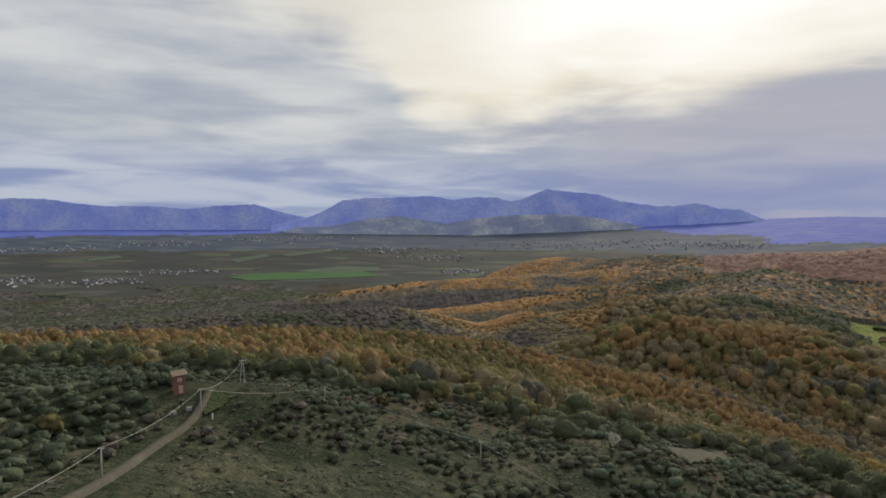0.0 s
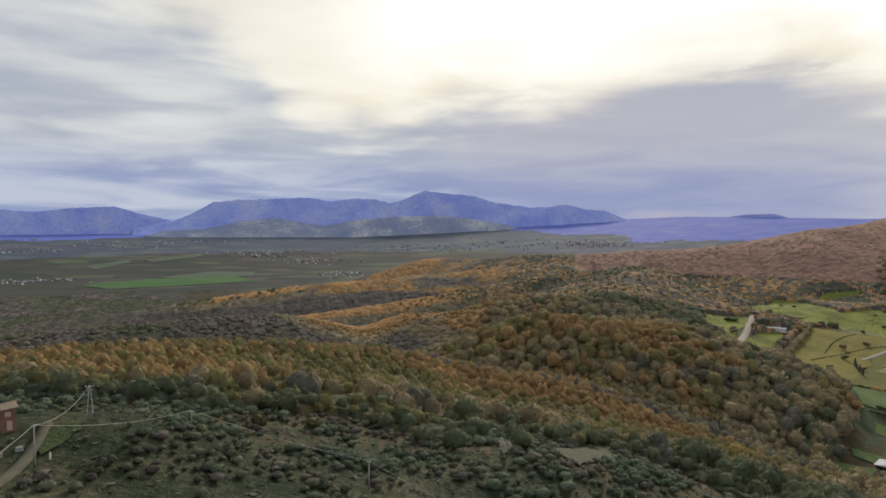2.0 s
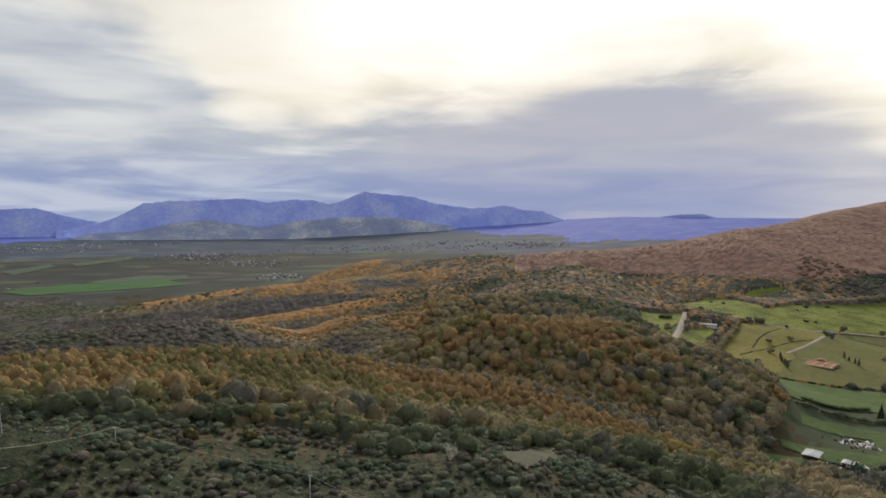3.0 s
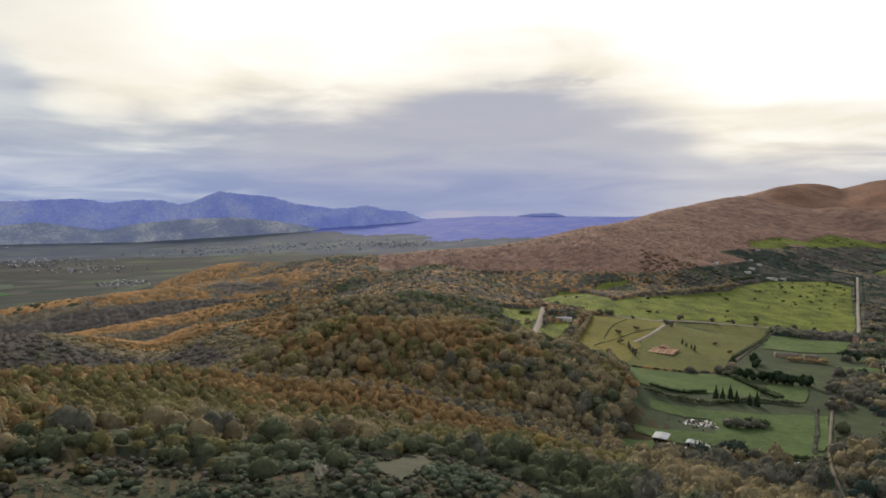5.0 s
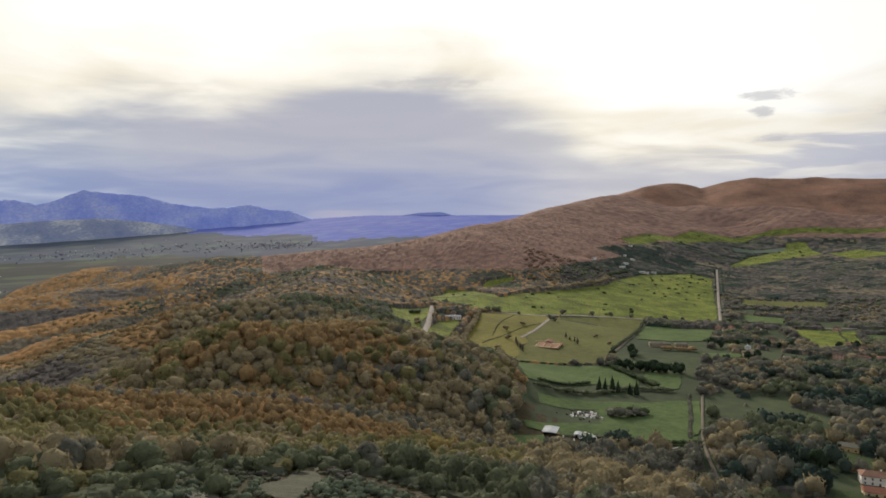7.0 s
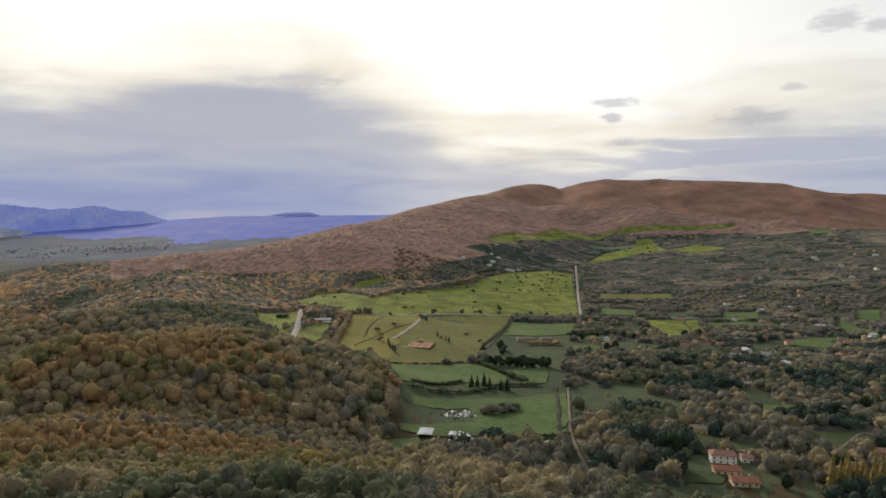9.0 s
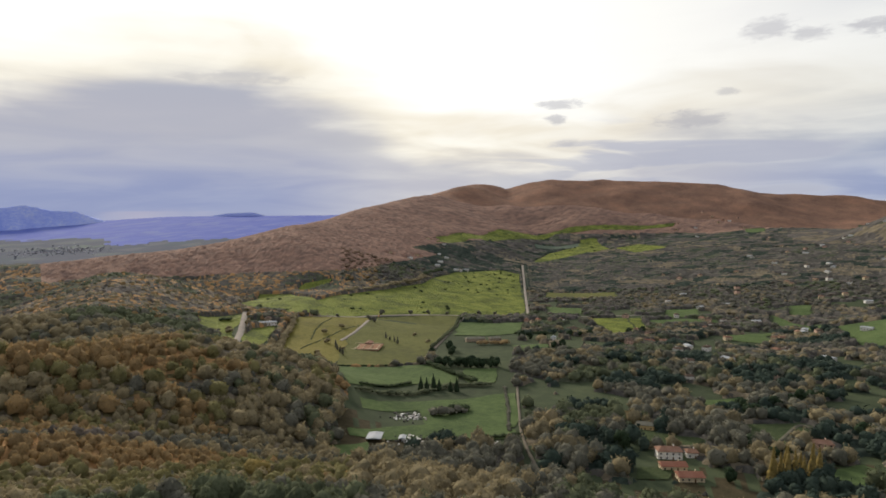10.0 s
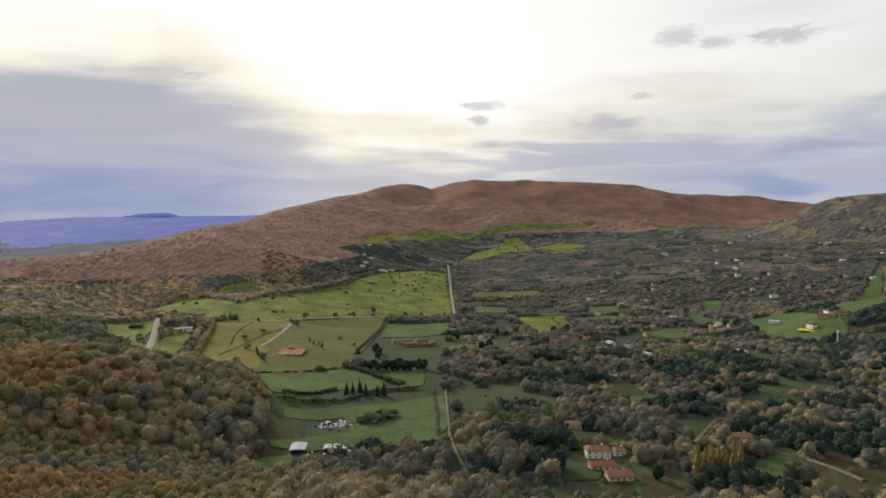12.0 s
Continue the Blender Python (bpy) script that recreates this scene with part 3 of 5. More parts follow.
field("bright green crop field", "bright", (1290, 532), (1329, 474), (1144, 391), (1075, 407))
field("narrow green crop field", "bright", (1332, 469), (1357, 453), (1213, 396), (1159, 392))
field("dull green hillside meadow", "green", (1138, 83), (1204, -25), (1071, -28), (1065, 39))
field("dark green hill pasture", "green", (1262, -25), (2149, -203), (1184, -85), (1149, -35))
field("green garden lawn among trees", "green", (696, 193), (729, 164), (702, 155), (663, 179))
field("dark green walled garden", "dark", (616, 148), (652, 111), (620, 86), (562, 116))
field("green lawn beside a lane", "green", (534, 74), (558, 59), (544, 39), (518, 48), (501, 70))
field("dull green meadow among trees", "green", (1188, 252), (1263, 203), (1168, 189), (1131, 229))
field("green meadow strip", "green", (884, 501), (930, 464), (872, 438), (836, 459))
field("green orchard meadow with small trees", "green", (1072, 709), (1165, 625), (1012, 553), (961, 585), (933, 629))
field("long vivid green crop field on the plain", "vivid", (-596, 2209), (-440, 2367), (-163, 2435), (-84, 2274), (-293, 2168), (-499, 2110))
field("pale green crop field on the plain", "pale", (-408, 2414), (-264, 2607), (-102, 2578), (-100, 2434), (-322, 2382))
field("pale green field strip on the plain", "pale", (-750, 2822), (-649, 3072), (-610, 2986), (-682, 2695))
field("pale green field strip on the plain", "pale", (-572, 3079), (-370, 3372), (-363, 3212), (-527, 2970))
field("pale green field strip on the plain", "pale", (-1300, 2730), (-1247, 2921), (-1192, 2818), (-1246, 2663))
field("dull green strip of meadow", "green", (1505, 438), (1543, 379), (1437, 352), (1385, 402))
field("dull green strip of meadow", "green", (1609, 202), (1620, 163), (1514, 154), (1492, 188))
field("dull green strip of meadow", "green", (1332, 423), (1409, 317), (1340, 299), (1279, 403))
field("dull green meadow beside houses", "green", (1508, 227), (1335, 119), (1251, 120), (1393, 209))
field("dull green meadow beside trees", "green", (1205, 260), (1279, 201), (1137, 188), (1131, 244))
field("dull hillside meadow below the barns", "green", (1273, 108), (1272, 34), (1179, -7), (1071, -13), (1046, 13), (1095, 65))
field("dark lawn behind the villa", "dark", (552, 216), (559, 166), (535, 163), (516, 205))
field("dark lawn before the villa", "dark", (462, 188), (470, 165), (451, 164), (441, 183))
field("green roadside grass", "green", (526, 79), (554, 58), (543, 42), (517, 52), (506, 75))
field("dry grass strip between woods", "brown", (1678, 801), (1759, 635), (1678, 602), (1576, 755))
field("green meadow behind the far road", "green", (1411, 682), (1430, 606), (1322, 564), (1288, 620))
field("pale grass strip among far woods", "pale", (2705, 1321), (2913, 1193), (2842, 1159), (2636, 1282))
field("small green field among far houses", "green", (3513, 577), (3624, 503), (3270, 455), (3238, 531))
field("green pasture beside far houses", "bright", (2808, 995), (2929, 918), (2779, 745), (2630, 841))
field("dull grassy clearing among bushes", "rough", (99, 241), (122, 262), (146, 283), (137, 262), (118, 235), (96, 216))

ROADS = []


def road(label, width, tone, *line):
    ROADS.append((label, width, tone, list(line)))


road("straight pale road across the valley", 5.5, "asphalt", (2141, 1103), (1742, 900), (1463, 758), (1255, 652))
road("pale grey road along the woods", 7, "asphalt", (737, 913), (622, 786), (556, 718))
road("pale gravel farm path", 4.5, "asphalt", (915, 800), (825, 744), (760, 712), (730, 700))
road("dirt track along a hedge", 4, "gravel", (1094, 720), (860, 610), (702, 538))
road("narrow pale dirt lane", 2.2, "gravel", (648, 373), (564, 329), (494, 292), (447, 262), (414, 238))
road("narrow road along the pasture edge", 5, "asphalt", (770, 871), (960, 833), (1138, 746), (1253, 657), (1301, 551), (1388, 456))
road("lane between garden walls", 3, "dirt", (562, 116), (661, 105), (629, 86), (623, 54))
road("curving grey lane", 3.6, "gravel", (560, 40), (553, 30), (528, 10))
road("grey lane among trees", 4.5, "asphalt", (761, -8), (746, -30))

# clearings round houses and yards: x, y, radius
CLEAR = []


def clearing(*spots):
    CLEAR.extend(spots)


clearing((250, 326, 9), (236, 308, 7), (729, 659, 34), (705, 831, 26), (415, 379, 14), (427, 362, 10), (487, 399, 16), (455, 294, 10), (496, 176, 20), (473, 167, 12), (459, 153, 12), (564, 212, 12), (583, 86, 13), (574, 69, 9))
clearing((647, 159, 10), (789, 227, 12), (832, 144, 14), (719, 220, 8), (894, 570, 24), (1095, 491, 20), (978, 475, 9), (1199, 596, 26), (1034, 328, 20), (1104, 14, 18), (1033, -14, 10), (1156, -10, 18), (482, 178, 16), (488, 162, 15), (470, 152, 15), (545, 206, 15), (570, 84, 12), (405, 372, 14))


# houses of the villages farther off: bearing and distance ranges
VILLAGE = []
VR = np.random.RandomState(33)


def village(count, az0, az1, d0, d1):
    for _ in range(count):
        x, y, _ = polar(VR.uniform(az0, az1), VR.uniform(d0, d1))
        VILLAGE.append((x, y))
        CLEAR.append((x, y, VR.uniform(13, 24)))


village(26, 82, 97, 1650, 2300)
village(34, 80, 97, 2300, 3200)
village(16, 70, 80, 1300, 2200)
village(14, 51, 58, 2000, 2500)
village(14, 70, 84, 3200, 3800)
village(12, 76, 92, 950, 1500)
village(14, 70, 86, 880, 1250)


# treeless grass between the hedged meadows and round the sheds
GLADES = [[(520, 497), (629, 474), (665, 436), (702, 412), (641, 369), (492, 292), (455, 285), (435, 325), (392, 342), (373, 375), (407, 414), (467, 457)],
          [(916, 654), (1022, 647), (1038, 583), (866, 486), (690, 406), (652, 451), (719, 525), (813, 603)]]


def open_land(p, margin=0.0):
    """Places on fields, roads and yards."""
    d, bear = np.hypot(p[:, 0], p[:, 1]), np.degrees(np.arctan2(p[:, 0], p[:, 1]))
    glade = value_noise(p[:, 0], p[:, 1], 48, 25) + 0.5 * value_noise(p[:, 0], p[:, 1], 17, 26)
    hit = (bear > 58) & (d > 430) & (d < 1700) & (glade < -0.15)
    for outline in GLADES:
        hit |= inside(p, outline)
    for _, _, outline in FIELDS:
        hit |= inside(p, outline)
        if margin:
            hit |= near_line(p, outline + outline[:1], margin)
    for _, width, _, line in ROADS:
        hit |= near_line(p, line, width / 2 + 3.5)
    for x, y, r in CLEAR:
        hit |= np.hypot(p[:, 0] - x, p[:, 1] - y) < r
    return hit


def crest_distance(p, line):
    best = np.full(len(p), 1e9)
    for (ax, ay, _), (bx, by, _) in zip(line, line[1:]):
        ex, ey = bx - ax, by - ay
        s = np.clip(((p[:, 0] - ax) * ex + (p[:, 1] - ay) * ey) / (ex * ex + ey * ey), 0, 1)
        best = np.minimum(best, np.hypot(p[:, 0] - ax - s * ex, p[:, 1] - ay - s * ey))
    return best


def edge_gap(p):
    """How far a place lies behind the lower edge of the woods above the scrubby hillside."""
    line = np.interp(p[:, 0], [-400, -169, -116, -60, -25, 20, 60, 108, 125, 150, 165, 200, 300, 480, 900], [290, 280, 264, 262, 252, 278, 262, 282, 268, 290, 225, 150, 60, -60, -400])
    return p[:, 1] - line - 30 * value_noise(p[:, 0], p[:, 1], 30, 12) - 16 * value_noise(p[:, 0], p[:, 1], 8, 33)


def woods_edge(p):
    return edge_gap(p) > 0


def kinds_of(p, u):
    """Which kind of tree stands at each place; u: a chance number of each tree's own."""
    x, y = p[:, 0], p[:, 1]
    r = 0.5 + 0.36 * (u - 0.5) + 0.8 * value_noise(x, y, 75, 9) + 0.3 * value_noise(x, y, 26, 19)
    d, bear = np.hypot(x, y), np.degrees(np.arctan2(x, y))
    z = ground_z(x, y)
    kind = np.full(len(p), "russet", "<U6")

    def pick(on, *steps):
        kind[on] = np.select([r[on] < t for t, _ in steps], [k for _, k in steps], steps[-1][1])

    pick(np.ones(len(p), bool), (0.34, "grey"), (0.74, "russet"), (0.80, "grey"), (9, "olive"))
    first, mound = crest_distance(p, RIDGES[0][0]), crest_distance(p, RIDGES[1][0])
    tops = np.minimum.reduce([crest_distance(p, RIDGES[k][0]) for k in (5, 6, 8)])
    # western folds: orange crests, bare violet-brown hollows; crest light and flank shade coloured in too
    west = (bear < 30) & (d > 480)
    pick(west, (0.62, "dusk"), (0.82, "grey"), (9, "olive"))
    kind[west & (0.4 * r + tops / 90 < 1.10)] = "russet"
    kind[west & (0.4 * r + tops / 70 < 0.82)] = "ochre"
    kind[west & (bear < -6) & (kind == "ochre")] = "moss"
    pick((bear < 12 + 6 * (u - 0.5)) & (d > 1560 + 120 * (u - 0.5)), (0.46, "olive"), (0.80, "grey"), (9, "dusk"))
    pick((bear > 2) & (bear < 30) & (d > 1500), (0.52, "ochre"), (0.66, "russet"), (9, "dusk"))
    drift = bear + 14 * value_noise(x, y, 130, 41) + 5 * (u - 0.5)
    pick((drift > 19) & (bear < 50) & (d > 900), (0.30, "dusk"), (0.48, "russet"), (0.58, "ochre"), (0.72, "grey"), (9, "olive"))
    # the round wooded mound and the spur behind it
    pick(mound < 150, (0.28, "ochre"), (0.40, "moss"), (0.74, "russet"), (0.78, "grey"), (9, "olive"))
    pick((mound < 60) & (x < 275) & (y > 540), (0.66, "ochre"), (9, "moss"))
    spur = np.minimum(crest_distance(p, RIDGES[2][0]), crest_distance(p, RIDGES[3][0]))
    pick((spur < 150) & (mound > 80) & (d > 560) & (d < 940), (0.44, "russet"), (0.60, "grey"), (9, "olive"))
    pick((spur < 110) & (x < 312) & (y > 700), (0.55, "ochre"), (9, "russet"))
    # the young wood on the nearest ridge
    on = (first < 105) & (d < 470)
    pick(on & (first >= 30), (0.34, "ochre"), (0.80, "moss"), (9, "russet"))
    pick(on & (first < 30), (0.76, "ochre"), (9, "moss"))
    pick(on & (x > 120) & (first > 25), (0.22, "ochre"), (0.55, "moss"), (9, "russet"))
    pick((d < 480) & (bear > 24) & (bear < 75) & ~on, (0.40, "russet"), (0.62, "grey"), (9, "olive"))
    pick((edge_gap(p) < 32) & (d < 480), (0.24, "russet"), (0.36, "moss"), (9, "olive"))
    # valley floor
    valley = (bear > 50) & (d > 460) & (mound > 150) & (z < 118)
    pick(valley, (0.42, "grey"), (0.60, "russet"), (0.74, "grey"), (9, "olive"))
    stand = value_noise(x, y, 42, 27) + 0.35 * value_noise(x, y, 14, 28)
    kind[valley & (stand > 0.16 - 0.008 * (bear - 70))] = "pine"
    far_right = (crest_distance(p, RIDGES[9][0]) < 420) & (d > 2300)
    vale = (bear > 44) & (d > 1850) & ~far_right
    pick(vale | (valley & (d > 1300)), (0.28, "russet"), (0.60, "grey"), (0.72, "dusk"), (9, "olive"))
    kind[vale & (stand > np.where((bear < 63) & (d < 2450), -0.02, 0.2))] = "pine"
    pick(far_right, (0.60, "dusk"), (9, "russet"))
    kind[(bear >= 25) & (ridge_height(x, y, *RIDGES[4][:3]) > z - 35) & (d > 1250) & (z > np.where(d < 2200, 72, 96))] = "hill"
    return kind


def low_wood(p):
    """The young dense wood on the nearest ridge."""
    return (crest_distance(p, RIDGES[0][0]) < 105 + 30 * value_noise(p[:, 0], p[:, 1], 25, 23)) & (np.hypot(p[:, 0], p[:, 1]) < 536)


def plant(places, shapes, height, wide, rnd, sink=0.0):
    kind = kinds_of(places, rnd.rand(len(places)))
    for k in FOLIAGE:
        wood("woodland", places[kind == k], shapes, FOLIAGE[k], WOOD_LABEL[k], rnd, height, wide, sink)


def belt(lo, hi, step):
    p = scatter(RND, -0.75 * hi, hi, -0.35 * hi, hi, step)
    d, bear = np.hypot(p[:, 0], p[:, 1]), np.degrees(np.arctan2(p[:, 0], p[:, 1]))
    return p[(d >= lo) & (d < hi) & (bear > -37) & (bear < 103)]


p = belt(170, 540, 7.3)
rim = (edge_gap(p) < 30) & (np.hypot(p[:, 0], p[:, 1]) < 480)
plant(p[woods_edge(p) & ~open_land(p) & rim], RIM, (4.5, 9.5), (0.40, 0.58), RND, 0.1)
p = belt(170, 540, 5.6)
rim = (edge_gap(p) < 26) & (np.hypot(p[:, 0], p[:, 1]) < 480)
plant(p[woods_edge(p) & ~open_land(p) & low_wood(p) & ~rim], YOUNG, (5, 8.5), (0.36, 0.5), RND, 0.05)
p = belt(170, 640, 8.8)
p = p[woods_edge(p) & ~open_land(p, 2.0) & ~low_wood(p) & ((p[:, 0] > 150) | (np.hypot(p[:, 0], p[:, 1]) < 540)) & ((edge_gap(p) >= 30) | (np.hypot(p[:, 0], p[:, 1]) >= 480))]
plant(p, NEAR, (6.5, 15), (0.38, 0.54), RND, 0.12)
p = belt(640, 960, 10.5)
p = p[~open_land(p, 5.0) & (np.degrees(np.arctan2(p[:, 0], p[:, 1])) > 17)]
plant(p, MIDS, (8, 14), (0.42, 0.58), RND, 0.13)
p = belt(540, 960, 7.6)
p = p[(np.degrees(np.arctan2(p[:, 0], p[:, 1])) < 17) & ((np.hypot(p[:, 0], p[:, 1]) > 640) | (p[:, 0] < 150))]
plant(p, FARS, (5, 8.5), (0.5, 0.68), RND, 0.1)
p = belt(960, 1350, 13.0)
p = p[~open_land(p, 6.0) & (np.degrees(np.arctan2(p[:, 0], p[:, 1])) > 40)]
plant(p, MIDS, (7, 12), (0.5, 0.68), RND, 0.1)
p = belt(950, 1500, 11.5)
p = p[~open_land(p, 6.0) & (np.abs(np.degrees(np.arctan2(p[:, 0], p[:, 1])) - 25) < 15)]
plant(p, FARS, (7, 11), (0.42, 0.56), RND, 0.1)
p = belt(1350, 1900, 16.0)
p = p[~open_land(p, 6.0) & (np.degrees(np.arctan2(p[:, 0], p[:, 1])) > 47)]
plant(p, FARS, (6, 11), (0.55, 0.8), RND, 0.1)

# ---- the canopy of the farther woods: one sheet of crowns ----
def tree_cells(x, y, size):
    """Distance to the nearest stem of a jittered plantation, and a number of that tree's own."""
    best, own = np.full(x.shape, 1e9), np.zeros(x.shape)
    i, j = np.floor(x / size).astype(int), np.floor(y / size).astype(int)
    for di in (-1, 0, 1):
        for dj in (-1, 0, 1):
            a, b = i + di, j + dj
            px = (a + 0.15 + 0.7 * LATTICE[a % 256, b % 256]) * size
            py = (b + 0.15 + 0.7 * LATTICE[(a + 91) % 256, (b + 57) % 256]) * size
            d = np.hypot(x - px, y - py)
            near = d < best
            best, own = np.where(near, d, best), np.where(near, LATTICE[(a + 13) % 256, (b + 201) % 256], own)
    return best, own


def canopy(label, lo, hi, step, az_step, size, crown=5.2):
    bear = np.radians(np.arange(-38, 103, az_step))
    dist = np.exp(np.arange(math.log(lo), math.log(hi), step))
    b, d = np.meshgrid(bear, dist)
    x, y = (d * np.sin(b)).ravel(), (d * np.cos(b)).ravel()
    x, y = x + 2.0 * value_noise(x, y, 3, 15), y + 2.0 * value_noise(x, y, 3, 16)
    gap, own = tree_cells(x, y, size)
    p = np.stack([x, y], 1)
    bear_of = np.degrees(np.arctan2(x, y))
    bare = open_land(p, 4.0) | ((bear_of < 46) & (d.ravel() > 2760)) | (edge_gap(p) < 2) | ((np.degrees(np.arctan2(x, y)) < 22) & (d.ravel() > 1950 + 300 * value_noise(x, y, 150, 17)))
    dome = crown * (0.3 + 0.45 * own + 0.85 * np.sqrt(np.maximum(0, 1 - (gap / (size * 0.72)) ** 2))) + 1.2 * value_noise(x, y, 2.5, 18)
    dome = dome.reshape(len(dist), -1)
    dome[0], dome[-1] = -2.0, -2.0
    z = ground_z(x, y) + np.where(bare, -1.0, dome.ravel())
    faces = grid_faces(len(dist), len(bear))
    faces = faces[~bare[faces].all(1)]
    kind = kinds_of(p[faces[:, 0]], own[faces[:, 0]])
    ob = mesh_object("woodland_canopy", np.stack([x, y, z], 1), faces, CANOPY["grey"], None, lo < 1500)
    for k in list(CANOPY)[1:]:
        ob.data.materials.append(CANOPY[k])
    own_face = np.array([list(CANOPY).index(k) for k in kind], np.int32)
    ob.data.polygons.foreach_set("material_index", own_face)
    tone = ob.data.attributes.new("tone", "FLOAT", "POINT")
    tone.data.foreach_set("value", own.astype(np.float32))
    tagged(ob, label, "woodland", kind="stuff")


def crowns(name, tones, tone=0.4):
    return surface(name, tones, 9, bump=1.0, bump_size=2.2, depth=0.6, tone=tone, leaf=0.25)


# crown colours of the sheets, with some haze of distance mixed in
CANOPY = {
    "grey": crowns("canopy_bare_twigs", [(0.062, 0.061, 0.054), (0.097, 0.092, 0.081), (0.136, 0.127, 0.110)]),
    "dusk": crowns("canopy_violet_twigs", [(0.089, 0.083, 0.077), (0.135, 0.123, 0.110), (0.189, 0.166, 0.146)], 0.3),
    "russet": crowns("canopy_russet", [(0.134, 0.117, 0.086), (0.206, 0.175, 0.122), (0.278, 0.231, 0.157)]),
    "ochre": crowns("canopy_ochre", [(0.244, 0.156, 0.076), (0.378, 0.229, 0.104), (0.506, 0.290, 0.124)]),
    "moss": crowns("canopy_yellow_olive", [(0.108, 0.097, 0.050), (0.172, 0.148, 0.072), (0.232, 0.194, 0.090)]),
    "olive": crowns("canopy_evergreen", [(0.056, 0.064, 0.043), (0.086, 0.097, 0.063), (0.122, 0.134, 0.087)]),
    "pine": crowns("canopy_pine", [(0.026, 0.038, 0.031), (0.041, 0.057, 0.045), (0.062, 0.080, 0.063)], 0.3),
    "hill": crowns("canopy_hill_russet", [(0.204, 0.137, 0.114), (0.312, 0.202, 0.154), (0.420, 0.260, 0.191)], 0.3),
}
canopy("dense near woods of ochre and russet crowns", 190, 690, 0.006, 0.4, 6.8, 2.4)
canopy("dense woods of russet, grey and green crowns", 670, 965, 0.0045, 0.28, 9.6, 3.0)
canopy("far woods of bare, russet and ochre crowns", 950, 1600, 0.0030, 0.13, 9.0, 5.0)
canopy("far woods of russet and grey crowns", 1580, 2800, 0.0042, 0.16, 10.0, 3.2)
canopy("hazy woods at the far end of the valley", 2780, 3700, 0.006, 0.3, 14.0, 4.0)


# ---- meadows and roads laid on the ground ----
TONES = {
    "bright": surface("pasture_grass", [(0.086, 0.104, 0.031), (0.138, 0.165, 0.036), (0.197, 0.219, 0.054)], 11, bump=1.0, bump_size=5, depth=0.8, spread=(0.42, 0.58)),
    "vivid": surface("young_crop", [(0.049, 0.096, 0.044), (0.060, 0.124, 0.050), (0.083, 0.136, 0.066)], 30, bump=0.3, bump_size=4),
    # green paled and greyed, haze over far strips put into the colour
    "pale": surface("haze_tinted_crop", [(0.063, 0.083, 0.065), (0.084, 0.109, 0.080), (0.105, 0.128, 0.095)], 30, bump=0.3, bump_size=4),
    "mustard": surface("dry_meadow_grass", [(0.102, 0.095, 0.030), (0.150, 0.137, 0.036), (0.198, 0.169, 0.050)], 16, bump=0.9, bump_size=3, depth=0.4, spread=(0.36, 0.64)),
    "brown": surface("grazed_grass", [(0.079, 0.083, 0.032), (0.111, 0.114, 0.039), (0.141, 0.141, 0.050)], 22, bump=0.9, bump_size=3, depth=0.4, spread=(0.36, 0.64)),
    "green": surface("meadow_grass", [(0.054, 0.080, 0.032), (0.078, 0.112, 0.042), (0.106, 0.142, 0.056)], 16, bump=0.9, bump_size=3, depth=0.4, spread=(0.36, 0.64)),
    "dark": surface("shaded_lawn", [(0.034, 0.048, 0.022), (0.051, 0.067, 0.030), (0.069, 0.086, 0.040)], 10, bump=0.9, bump_size=3, depth=0.4, spread=(0.36, 0.64)),
    "rough": surface("rough_dry_grass", [(0.052, 0.056, 0.040), (0.078, 0.080, 0.056), (0.108, 0.106, 0.074)], 5, bump=1.0, bump_size=2, depth=0.5, spread=(0.36, 0.64)),
    "dirt": surface("brown_dirt", [(0.065, 0.061, 0.046), (0.097, 0.092, 0.069), (0.136, 0.129, 0.097)], 3, bump=0.6, bump_size=0.6),
    "asphalt": surface("worn_pale_asphalt", [(0.189, 0.165, 0.143), (0.265, 0.234, 0.199), (0.332, 0.288, 0.245)], 10, bump=0.2),
    "gravel": surface("pale_gravel", [(0.102, 0.090, 0.070), (0.147, 0.128, 0.099), (0.192, 0.166, 0.128)], 5, bump=0.4),
}


def lay_field(number, label, tone, outline):
    bm = bmesh.new()
    face = bm.faces.new([bm.verts.new((x, y, 0)) for x, y in outline])
    bmesh.ops.triangulate(bm, faces=[face])
    span = max(max(a for a, _ in outline) - min(a for a, _ in outline), max(b for _, b in outline) - min(b for _, b in outline))
    limit = max(9.0, span / 26)
    for _ in range(7):
        long = [e for e in bm.edges if e.calc_length() > limit]
        if not long:
            break
        bmesh.ops.subdivide_edges(bm, edges=long, cuts=1)
        bmesh.ops.triangulate(bm, faces=bm.faces[:])
    for v in bm.verts:
        if v.is_boundary:
            a = min(6.0, span * 0.04)
            v.co.x += 2 * a * float(value_noise(np.float64(v.co.x), np.float64(v.co.y), 5 * a, 20))
            v.co.y += 2 * a * float(value_noise(np.float64(v.co.x), np.float64(v.co.y), 5 * a, 21))
    z = ground_z([v.co.x for v in bm.verts], [v.co.y for v in bm.verts])
    dist = [v.co.xy.length for v in bm.verts]
    for v, h, d in zip(bm.verts, z, dist):
        v.co.z = h + 0.55 + d * 0.0003
    bmesh.ops.recalc_face_normals(bm, faces=bm.faces[:])
    for f in bm.faces:
        f.smooth = True
        if f.normal.z < 0:
            f.normal_flip()
    me = bpy.data.meshes.new("field")
    bm.to_mesh(me)
    bm.free()
    me.materials.append(TONES[tone])
    tagged(new("field_%d" % number, me), label, "field", kind="structure")


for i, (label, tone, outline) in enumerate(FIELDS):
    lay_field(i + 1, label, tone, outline)


